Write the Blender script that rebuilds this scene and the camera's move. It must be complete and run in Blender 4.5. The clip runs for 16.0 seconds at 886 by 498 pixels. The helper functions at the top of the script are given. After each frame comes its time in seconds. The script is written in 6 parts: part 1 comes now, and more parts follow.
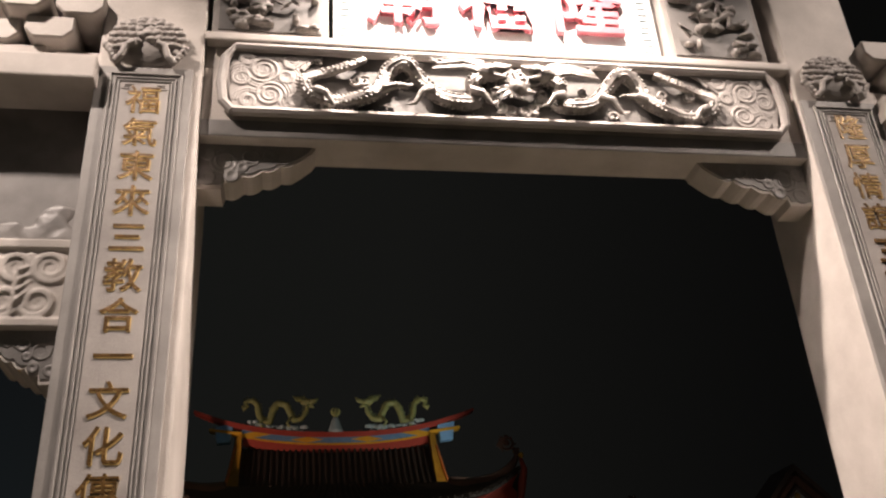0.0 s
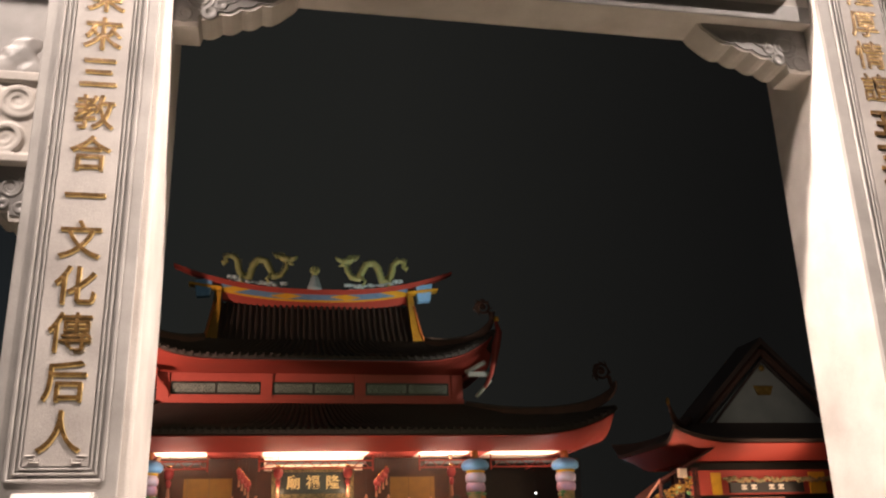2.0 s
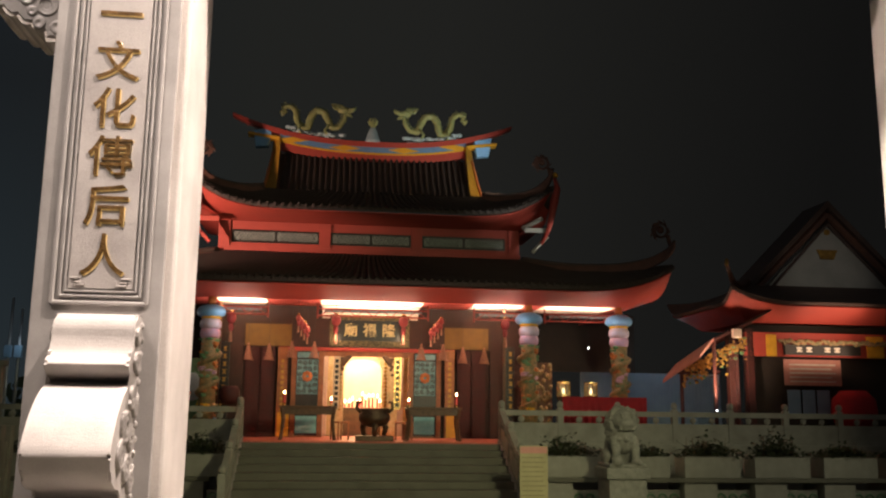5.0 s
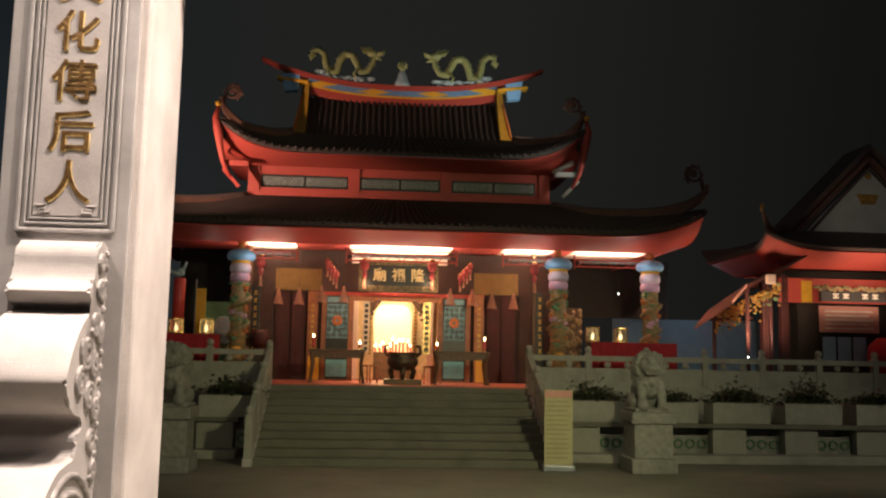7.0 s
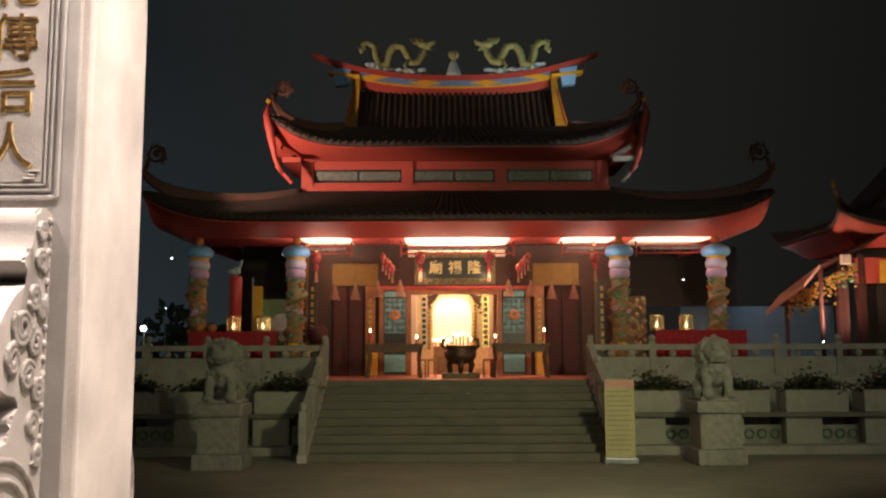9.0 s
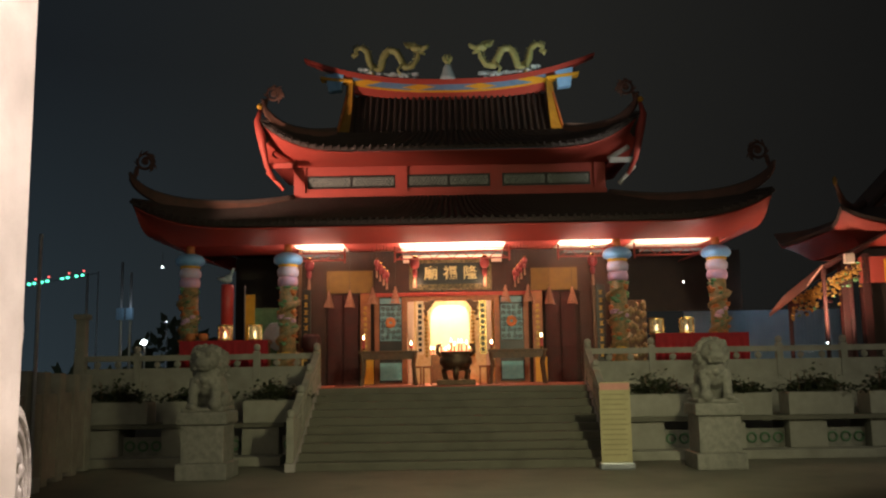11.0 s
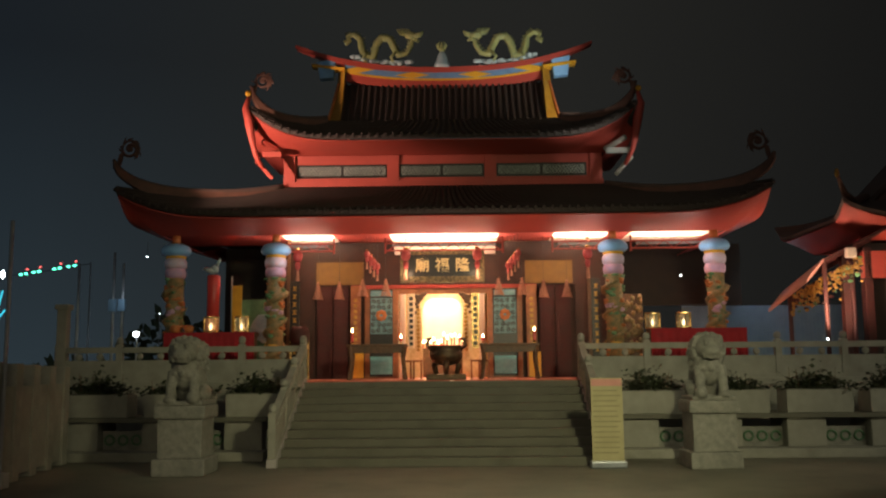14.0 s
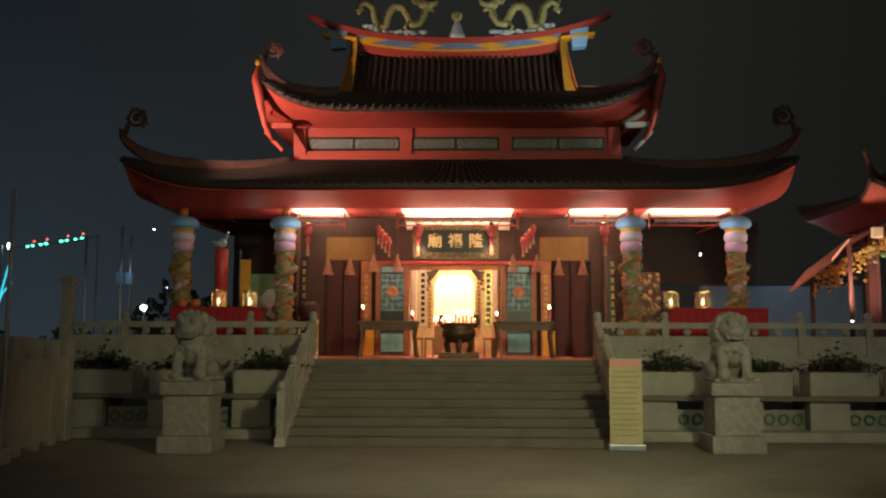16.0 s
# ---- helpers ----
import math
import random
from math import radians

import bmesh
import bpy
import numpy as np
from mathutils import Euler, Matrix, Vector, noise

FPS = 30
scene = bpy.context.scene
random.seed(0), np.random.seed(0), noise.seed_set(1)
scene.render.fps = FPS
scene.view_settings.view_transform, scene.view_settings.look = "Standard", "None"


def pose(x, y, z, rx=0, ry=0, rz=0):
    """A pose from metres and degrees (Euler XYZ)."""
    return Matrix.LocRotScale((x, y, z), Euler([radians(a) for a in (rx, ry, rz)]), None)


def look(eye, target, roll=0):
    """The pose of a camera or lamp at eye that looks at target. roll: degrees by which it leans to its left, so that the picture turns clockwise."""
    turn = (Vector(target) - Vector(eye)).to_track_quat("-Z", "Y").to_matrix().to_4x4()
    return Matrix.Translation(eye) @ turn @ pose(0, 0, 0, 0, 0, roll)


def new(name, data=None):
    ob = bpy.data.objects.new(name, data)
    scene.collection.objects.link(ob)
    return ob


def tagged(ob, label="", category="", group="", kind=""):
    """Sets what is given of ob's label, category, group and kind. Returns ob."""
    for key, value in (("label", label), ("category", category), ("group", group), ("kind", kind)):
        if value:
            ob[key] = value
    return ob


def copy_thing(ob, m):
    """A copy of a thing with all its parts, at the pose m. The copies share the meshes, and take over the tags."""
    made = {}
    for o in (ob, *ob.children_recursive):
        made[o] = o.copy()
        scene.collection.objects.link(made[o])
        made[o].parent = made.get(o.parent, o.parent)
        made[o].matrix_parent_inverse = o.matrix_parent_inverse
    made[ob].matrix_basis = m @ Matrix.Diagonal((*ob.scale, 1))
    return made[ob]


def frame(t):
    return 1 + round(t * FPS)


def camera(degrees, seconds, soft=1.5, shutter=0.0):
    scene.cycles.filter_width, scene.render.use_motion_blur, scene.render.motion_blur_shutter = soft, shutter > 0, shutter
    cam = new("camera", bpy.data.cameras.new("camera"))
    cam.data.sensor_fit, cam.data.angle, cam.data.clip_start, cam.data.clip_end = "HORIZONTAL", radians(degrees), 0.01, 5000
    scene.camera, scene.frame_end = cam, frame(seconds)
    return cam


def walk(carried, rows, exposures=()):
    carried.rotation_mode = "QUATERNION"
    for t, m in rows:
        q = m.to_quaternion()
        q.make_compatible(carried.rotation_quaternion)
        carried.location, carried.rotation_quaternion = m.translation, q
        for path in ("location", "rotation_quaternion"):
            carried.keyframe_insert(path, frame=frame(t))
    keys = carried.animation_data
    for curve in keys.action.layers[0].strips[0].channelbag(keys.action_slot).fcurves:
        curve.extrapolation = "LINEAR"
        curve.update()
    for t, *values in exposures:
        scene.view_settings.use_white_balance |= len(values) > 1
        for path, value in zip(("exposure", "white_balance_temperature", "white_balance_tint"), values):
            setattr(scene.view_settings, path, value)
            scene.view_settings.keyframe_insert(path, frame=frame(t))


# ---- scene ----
cam = camera(52.2, 16.0, 2.2)
PATH = [
    (0, (-1.392, 0.931, 2.547), (-1.073, 2.675, 3.473), -3.7),
    (0.5, (-1.403, 0.885, 2.516), (-1.073, 2.663, 3.369), -3.2),
    (1, (-1.401, 1.018, 2.536), (-1.06, 2.829, 3.313), -2.6),
    (1.5, (-1.376, 1.042, 2.535), (-1.023, 2.877, 3.248), -1.8),
    (2, (-1.373, 1.083, 2.529), (-1.007, 2.938, 3.183), -1.6),
    (2.5, (-1.359, 1.121, 2.502), (-0.982, 3.004, 3.059), -1.7),
    (3, (-1.343, 1.16, 2.491), (-0.962, 3.06, 2.984), -1.1),
    (3.5, (-1.345, 1.162, 2.475), (-0.956, 3.075, 2.91), -0.7),
    (4, (-1.365, 1.252, 2.467), (-0.981, 3.175, 2.862), -0.3),
    (4.5, (-1.365, 1.249, 2.447), (-1.005, 3.18, 2.825), -0.4),
    (5, (-1.271, 1.32, 2.442), (-1.025, 3.273, 2.797), 0.7),
    (5.2, (-1.221, 1.3, 2.433), (-1.013, 3.26, 2.775), 0.9),
    (7.3, (-0.843, 1.541, 2.356), (-0.684, 3.52, 2.594), 1.1),
    (7.5, (-0.805, 1.621, 2.352), (-0.611, 3.597, 2.591), 0.2),
    (8, (-0.683, 1.658, 2.327), (-0.527, 3.64, 2.551), -0.5),
    (8.5, (-0.521, 1.842, 2.272), (-0.454, 3.829, 2.494), 0.2),
    (9, (-0.404, 1.96, 2.229), (-0.404, 3.946, 2.465), -0.2),
    (9.2, (-0.364, 1.999, 2.209), (-0.369, 3.986, 2.435), -0.5),
    (11.3, (0.111, 2.493, 1.985), (0.075, 4.472, 2.269), -1.1),
    (11.5, (0.133, 2.519, 1.989), (0.071, 4.496, 2.28), -1.3),
    (12, (0.213, 2.528, 2.007), (0.146, 4.507, 2.29), -0.5),
    (12.5, (0.212, 2.593, 2.002), (0.16, 4.575, 2.265), 0.0),
    (13, (0.18, 2.7, 2.014), (0.143, 4.682, 2.276), -0.3),
    (13.5, (0.208, 2.802, 1.996), (0.201, 4.783, 2.269), -0.8),
    (14, (0.376, 3.021, 1.995), (0.343, 5.004, 2.252), -0.5),
    (14.5, (0.462, 3.136, 1.978), (0.383, 5.118, 2.234), 0.2),
    (15, (0.333, 3.275, 1.969), (0.248, 5.258, 2.215), 0.5),
    (15.5, (0.187, 3.415, 1.973), (0.13, 5.402, 2.19), -0.5),
    (16, (0.227, 3.608, 2.01), (0.176, 5.596, 2.218), 0.2),
]
walk(cam, [(t, look(e, g, r)) for t, e, g, r in PATH],
     [(0.0, -0.66), (0.5, -0.46), (1.0, -0.34), (2.0, 0.3), (3.0, 0.42), (4.5, 0.33), (5.0, 0.33), (11.0, 0.38), (14.0, 0.53), (16.0, 0.49)])

# ---- world and large lights ----
night = bpy.data.worlds.new("night")
scene.world = night
night.use_nodes = True
bgn = night.node_tree.nodes["Background"]
# town glow to the west, black sky to the east
wn, wl = night.node_tree.nodes, night.node_tree.links
way = wn.new("ShaderNodeTexCoord")
split = wn.new("ShaderNodeSeparateXYZ")
span = wn.new("ShaderNodeMapRange")
span.inputs[1].default_value, span.inputs[2].default_value = -0.5, 0.5
glow = wn.new("ShaderNodeValToRGB")
glow.color_ramp.elements[0].color, glow.color_ramp.elements[1].color = (0.0062, 0.0088, 0.0118, 1), (0.0048, 0.0047, 0.0045, 1)
glow.color_ramp.elements.new(0.42).color = (0.0115, 0.0118, 0.0107, 1)
glow.color_ramp.elements.new(0.62).color = (0.0112, 0.0112, 0.0102, 1)
wl.new(way.outputs["Generated"], split.inputs[0])
wl.new(split.outputs[0], span.inputs[0])
wl.new(span.outputs[0], glow.inputs["Fac"])
# lit haze low over the street in the west
low_sky = wn.new("ShaderNodeMapRange")
low_sky.inputs[1].default_value, low_sky.inputs[2].default_value = 0.32, 0.0
west = wn.new("ShaderNodeMapRange")
west.inputs[1].default_value, west.inputs[2].default_value = -0.08, -0.42
both = wn.new("ShaderNodeMath")
both.operation = "MULTIPLY"
haze = wn.new("ShaderNodeMix")
haze.data_type, haze.blend_type = "RGBA", "ADD"
haze.inputs[7].default_value = (0.0085, 0.014, 0.017, 1)
wl.new(split.outputs[2], low_sky.inputs[0])
wl.new(split.outputs[0], west.inputs[0])
wl.new(low_sky.outputs[0], both.inputs[0])
wl.new(west.outputs[0], both.inputs[1])
wl.new(both.outputs[0], haze.inputs[0])
wl.new(glow.outputs["Color"], haze.inputs[6])
# soft fill from the unseen south, added to lift the darkest parts
south = wn.new("ShaderNodeMapRange")
south.inputs[1].default_value, south.inputs[2].default_value = 0.2, -1.0
street = wn.new("ShaderNodeMix")
street.data_type, street.blend_type = "RGBA", "ADD"
street.inputs[7].default_value = (0.024, 0.021, 0.018, 1)
wl.new(split.outputs[1], south.inputs[0])
wl.new(south.outputs[0], street.inputs[0])
wl.new(haze.outputs[2], street.inputs[6])
wl.new(street.outputs[2], bgn.inputs[0])
bgn.inputs[1].default_value = 1.0


def lamp(kind, name, eye, target, watts, colour, size=0.2, cone=60, blend=0.5):
    data = bpy.data.lights.new(name, kind)
    data.energy, data.color = watts, colour
    if kind == "AREA":
        data.size = size
    else:
        data.shadow_soft_size = size
    if kind == "SPOT":
        data.spot_size, data.spot_blend = radians(cone), blend
    ob = new(name, data)
    ob.matrix_world = look(eye, target)
    return ob


WARM = (1.0, 0.83, 0.73)
# lamps over the name board, and two side floodlights
lamp("SPOT", "board_light", (-0.8, 4.95, 9.8), (0.9, 6.2, 4.2), 5200, WARM, 0.08, 80, 1.0)
lamp("SPOT", "board_light", (0.95, 4.95, 9.8), (-0.7, 6.2, 4.2), 5200, WARM, 0.08, 80, 1.0)
lamp("SPOT", "flood_light", (-5.0, 3.5, 10.0), (-3.0, 6.3, 5.2), 2700, WARM, 0.12, 56, 0.8)
lamp("SPOT", "flood_light", (5.4, 3.5, 10.0), (3.0, 6.3, 4.4), 1200, WARM, 0.12, 70, 0.6)
lamp("SPOT", "flood_light", (-2.6, 3.9, 10.0), (2.5, 6.6, 3.4), 1700, WARM, 0.12, 36, 0.8)
# unseen spots added to brighten the court; the second rakes from the east
lamp("SPOT", "court_fill", (4.2, 9.5, 5.8), (0.6, 23.0, 0.8), 1850, (0.98, 0.92, 0.54), 0.4, 74, 1.0)
lamp("SPOT", "court_fill", (14.0, 16.0, 5.5), (8.0, 22.5, 1.2), 420, (0.98, 0.93, 0.66), 0.25, 78, 0.9)
# unseen spot added to brighten the side hall's gable
lamp("SPOT", "gable_fill", (10.8, 20.5, 5.2), (14.4, 28.3, 7.4), 130, (1.0, 0.9, 0.75), 0.2, 26, 0.9)
lamp("SPOT", "court_fill", (-3.5, 9.0, 5.5), (-0.5, 25.0, 1.5), 230, (1.0, 0.88, 0.58), 0.4, 80, 0.8)
# unseen uplight added to brighten the red eaves, and roof floodlights of the hall
lamp("SPOT", "soffit_fill", (-0.4, 23.6, 2.4), (-0.4, 26.6, 6.4), 175, (1.0, 0.72, 0.6), 0.2, 112, 0.8)
lamp("SPOT", "roof_light", (-7.6, 23.8, 6.3), (-4.3, 27.6, 8.05), 1700, (1.0, 0.66, 0.5), 0.1, 52, 0.8)
lamp("SPOT", "roof_light", (4.3, 27.75, 9.4), (3.2, 28.75, 9.75), 60, (1.0, 0.82, 0.6), 0.04, 110, 0.7)
lamp("SPOT", "roof_light", (6.5, 22.0, 5.0), (2.3, 29.0, 11.2), 1500, (0.95, 1.0, 0.9), 0.1, 26, 1.0)

# ---- materials ----


def mat(name, a, b=None, scale=6.0, rough=0.6, metal=0.0, bump=0.15, fine=60.0, spread=0.5, stain=0.0, glow=None, alpha=None):
    m = bpy.data.materials.new(name)
    m.use_nodes = True
    nt = m.node_tree
    n, l = nt.nodes, nt.links
    sh = n["Principled BSDF"]
    sh.inputs["Roughness"].default_value, sh.inputs["Metallic"].default_value = rough, metal
    tc = n.new("ShaderNodeTexCoord")
    big = n.new("ShaderNodeTexNoise")
    big.inputs["Scale"].default_value, big.inputs["Detail"].default_value = scale, 6
    small = n.new("ShaderNodeTexNoise")
    small.inputs["Scale"].default_value, small.inputs["Detail"].default_value = fine, 3
    l.new(tc.outputs["Object"], big.inputs["Vector"])
    l.new(tc.outputs["Object"], small.inputs["Vector"])
    b = b or tuple(c * 0.72 for c in a)
    ramp = n.new("ShaderNodeValToRGB")
    ramp.color_ramp.elements[0].position, ramp.color_ramp.elements[1].position = 0.5 - spread / 2, 0.5 + spread / 2
    ramp.color_ramp.elements[0].color, ramp.color_ramp.elements[1].color = (*b, 1), (*a, 1)
    mix = n.new("ShaderNodeMath")
    mix.operation = "ADD"
    half = n.new("ShaderNodeMath")
    half.operation = "MULTIPLY_ADD"
    half.inputs[1].default_value, half.inputs[2].default_value = 0.5, -0.25
    l.new(small.outputs["Fac"], half.inputs[0])
    l.new(big.outputs["Fac"], mix.inputs[0])
    l.new(half.outputs[0], mix.inputs[1])
    l.new(mix.outputs[0], ramp.inputs["Fac"])
    colour = ramp.outputs["Color"]
    if stain:
        dirt = n.new("ShaderNodeTexNoise")
        dirt.inputs["Scale"].default_value, dirt.inputs["Detail"].default_value = 1.3, 8
        l.new(tc.outputs["Object"], dirt.inputs["Vector"])
        cut = n.new("ShaderNodeMapRange")
        cut.inputs[1].default_value, cut.inputs[2].default_value = 0.5, 0.75
        cut.inputs[4].default_value = stain
        l.new(dirt.outputs["Fac"], cut.inputs[0])
        over = n.new("ShaderNodeMix")
        over.data_type = "RGBA"
        over.inputs[7].default_value = (*[c * 0.4 for c in b], 1)
        l.new(cut.outputs[0], over.inputs[0])
        l.new(colour, over.inputs[6])
        colour = over.outputs[2]
    l.new(colour, sh.inputs["Base Color"])
    rr = n.new("ShaderNodeMapRange")
    rr.inputs[3].default_value, rr.inputs[4].default_value = max(0.02, rough - 0.12), min(1, rough + 0.12)
    l.new(big.outputs["Fac"], rr.inputs[0])
    l.new(rr.outputs[0], sh.inputs["Roughness"])
    if bump:
        bp = n.new("ShaderNodeBump")
        bp.inputs["Strength"].default_value, bp.inputs["Distance"].default_value = bump, 0.02
        l.new(mix.outputs[0], bp.inputs["Height"])
        l.new(bp.outputs[0], sh.inputs["Normal"])
    if glow:
        sh.inputs["Emission Color"].default_value = (*glow[0], 1)
        sh.inputs["Emission Strength"].default_value = glow[1]
    if alpha:
        sh.inputs["Transmission Weight"].default_value = alpha
    return m


STONE = mat("granite", (0.47, 0.435, 0.41), (0.29, 0.265, 0.25), 3, 0.6, 0, 0.3, 190, 0.5, 0.35)
STONE_PALE = mat("pale_granite", (0.66, 0.61, 0.57), (0.46, 0.42, 0.385), 3, 0.6, 0, 0.3, 170, 0.5, 0.4)
# darker granite for recessed and overhung faces; their shade is in the colour
STONE_DARK = mat("shade_dark_granite", (0.3, 0.285, 0.275), (0.17, 0.16, 0.155), 4, 0.4, 0, 0.15, 190, 0.5, 0.3)
STONE_MID = mat("dressed_grey_granite", (0.37, 0.35, 0.335), (0.24, 0.226, 0.215), 4, 0.5, 0, 0.2, 190, 0.5, 0.3)
# ground toned dark for the shadows between the relief figures
RELIEF_GROUND = mat("shade_toned_relief_ground", (0.17, 0.16, 0.15), (0.1, 0.095, 0.09), 6, 0.6, 0, 0.3, 60)
CARVED = mat("carved_granite", (0.37, 0.34, 0.315), (0.15, 0.138, 0.13), 14, 0.4, 0, 0.5, 90, 0.5, 0.35)
GOLD_PAINT = mat("gold_paint", (0.21, 0.115, 0.034), (0.09, 0.05, 0.016), 16, 0.35, 0.4, 0.4, 80, 0.3)
GROOVE_GLINT = mat("painted_groove_glint", (0.85, 0.62, 0.26), (0.6, 0.4, 0.13), 16, 0.35, 0.3, 0.3, 80)
SIGN_WHITE = mat("white_sign_board", (0.82, 0.83, 0.84), (0.74, 0.76, 0.78), 2, 0.4, 0, 0.02)
SIGN_BLUE = mat("pale_blue_line", (0.3, 0.48, 0.55), None, 5, 0.5)
SIGN_RED = mat("red_sign_letter", (0.6, 0.2, 0.23), (0.45, 0.12, 0.15), 4, 0.35)
PAVING = mat("concrete_paving", (0.21, 0.2, 0.15), (0.13, 0.124, 0.09), 0.7, 0.75, 0, 0.25, 25, 0.6, 0.3)
STEP = mat("dark_stone_step", (0.15, 0.144, 0.107), (0.11, 0.106, 0.079), 2, 0.75, 0, 0.3, 40, 0.6, 0.4)
RAIL = mat("weathered_stone_rail", (0.36, 0.35, 0.29), (0.24, 0.235, 0.195), 3, 0.75, 0, 0.35, 50, 0.6, 0.35)
LION = mat("grey_stone_lion", (0.31, 0.3, 0.255), (0.17, 0.17, 0.145), 9, 0.75, 0, 0.8, 40, 0.6, 0.35)
RED = mat("red_painted_plaster", (0.44, 0.066, 0.046), (0.35, 0.048, 0.036), 2, 0.6, 0, 0.06, 30, 0.7, 0.12)
DEEP_RED = mat("dark_red_lacquer", (0.066, 0.011, 0.009), (0.036, 0.007, 0.006), 4, 0.65, 0, 0.1)
TILE = mat("dark_roof_tile", (0.05, 0.033, 0.028), (0.028, 0.019, 0.016), 5, 0.75, 0, 0.3, 40, 0.6, 0.3)
SIDE_TILE = mat("faded_brown_tile", (0.11, 0.07, 0.058), (0.07, 0.045, 0.038), 4, 0.75, 0, 0.3, 40, 0.6, 0.2)
RIDGE_TILE = mat("dull_red_ridge", (0.16, 0.07, 0.048), (0.09, 0.042, 0.03), 4, 0.6, 0, 0.2)
YELLOW = mat("yellow_paint", (0.75, 0.42, 0.03), (0.6, 0.31, 0.02), 5, 0.5, 0, 0.1)
GABLE_YELLOW = mat("dull_yellow_glaze", (0.42, 0.23, 0.025), (0.3, 0.15, 0.018), 5, 0.5, 0, 0.1)
BLUE = mat("blue_paint", (0.16, 0.3, 0.5), (0.1, 0.2, 0.4), 5, 0.5, 0, 0.1)
SKYBLUE = mat("light_blue_paint", (0.24, 0.5, 0.85), (0.18, 0.4, 0.75), 6, 0.5, 0, 0.1)
PINK = mat("pink_paint", (0.68, 0.4, 0.5), (0.5, 0.35, 0.6), 6, 0.5, 0, 0.15)
ORANGE = mat("orange_paint", (0.6, 0.22, 0.06), (0.42, 0.12, 0.04), 8, 0.5, 0, 0.2)
GREEN = mat("green_paint", (0.14, 0.3, 0.14), (0.08, 0.18, 0.09), 8, 0.5, 0, 0.2)
DRAGON = mat("yellow_green_glaze", (0.42, 0.4, 0.14), (0.2, 0.27, 0.14), 9, 0.4, 0, 0.3)
CLOUD = mat("pale_blue_glaze", (0.42, 0.52, 0.55), (0.3, 0.4, 0.44), 8, 0.4, 0, 0.2)
LILAC = mat("pale_lilac_paint", (0.6, 0.58, 0.78), (0.62, 0.45, 0.55), 7, 0.5, 0, 0.2)
GOLDWOOD = mat("golden_altar_wood", (0.74, 0.57, 0.33), (0.55, 0.37, 0.16), 9, 0.5, 0.1, 0.3)
COIL = mat("many_coloured_relief", (0.44, 0.26, 0.12), (0.1, 0.14, 0.07), 9, 0.5, 0, 0.6, 40)
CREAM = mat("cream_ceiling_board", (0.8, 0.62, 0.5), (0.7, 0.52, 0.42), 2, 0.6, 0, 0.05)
WOOD = mat("dark_carved_wood", (0.16, 0.085, 0.04), (0.085, 0.045, 0.022), 8, 0.5, 0, 0.25)
DULL_YELLOW = mat("dull_yellow_board", (0.2, 0.115, 0.018), (0.14, 0.08, 0.014), 4, 0.6, 0, 0.1)
# near-black red: the wall's shade under the porch is in this colour
HEAD_RED = mat("shade_dark_red_board", (0.05, 0.02, 0.012), (0.026, 0.011, 0.007), 5, 0.7, 0, 0.2, 40, 0.5, 0.3)
OCHRE = mat("orange_brown_wood", (0.36, 0.14, 0.05), (0.2, 0.075, 0.028), 6, 0.45, 0, 0.15)
TEAL = mat("teal_panel", (0.2, 0.58, 0.62), (0.13, 0.45, 0.5), 10, 0.5, 0, 0.2)
LATTICE = mat("blue_grey_lattice", (0.2, 0.4, 0.43), (0.11, 0.26, 0.3), 10, 0.5, 0, 0.2)
BLACK = mat("black_lacquer", (0.022, 0.02, 0.018), None, 5, 0.35)
FRAME_GILT = mat("mottled_gilt_frame", (0.22, 0.16, 0.07), (0.04, 0.033, 0.022), 22, 0.5, 0.3, 0.5, 60, 0.3)
LETTER_GOLD = mat("pale_gold_letter", (0.72, 0.58, 0.3), (0.6, 0.46, 0.2), 8, 0.45, 0.1, 0.1)
BRONZE = mat("dark_bronze", (0.14, 0.09, 0.05), (0.07, 0.045, 0.03), 8, 0.45, 0.6, 0.3)
BRASS = mat("polished_brass", (0.75, 0.5, 0.2), (0.6, 0.38, 0.14), 6, 0.25, 0.9, 0.1)
CLOTH = mat("red_tablecloth", (0.4, 0.02, 0.03), (0.28, 0.012, 0.02), 5, 0.85, 0, 0.25)
LANTERN = mat("red_lantern_silk", (0.42, 0.07, 0.07), (0.28, 0.04, 0.045), 6, 0.5, 0, 0.2)
INCENSE = mat("pink_incense_coil", (0.5, 0.25, 0.17), (0.33, 0.16, 0.1), 9, 0.8, 0, 0.4)
ALTAR = mat("cream_altar_wall", (0.85, 0.72, 0.5), (0.75, 0.6, 0.38), 3, 0.6, 0, 0.1)
FLOOR = mat("red_floor_tile", (0.55, 0.14, 0.09), (0.42, 0.1, 0.065), 4, 0.45, 0, 0.1)
LATTICE_GREY = mat("grey_lattice_glass", (0.3, 0.34, 0.31), (0.13, 0.15, 0.14), 12, 0.4, 0, 0.3)
FLAME = mat("candle_flame", (1.0, 0.8, 0.5), None, 5, 0.5, glow=((1.0, 0.72, 0.38), 14.0))
OIL_FLAME = mat("oil_flame", (1.0, 0.8, 0.5), None, 5, 0.5, glow=((1.0, 0.72, 0.38), 5.0))
BULB = mat("white_lamp_glass", (1.0, 1.0, 1.0), None, 5, 0.4, glow=((0.86, 0.95, 1.0), 9.0))
LED_GREEN = mat("green_led", (0.1, 0.8, 0.5), None, 5, 0.4, glow=((0.1, 1.0, 0.6), 3.0))
LED_RED = mat("red_led", (0.8, 0.1, 0.1), None, 5, 0.4, glow=((1.0, 0.12, 0.1), 2.0))
LED_CYAN = mat("cyan_led", (0.1, 0.7, 0.8), None, 5, 0.4, glow=((0.05, 0.6, 0.8), 0.8))
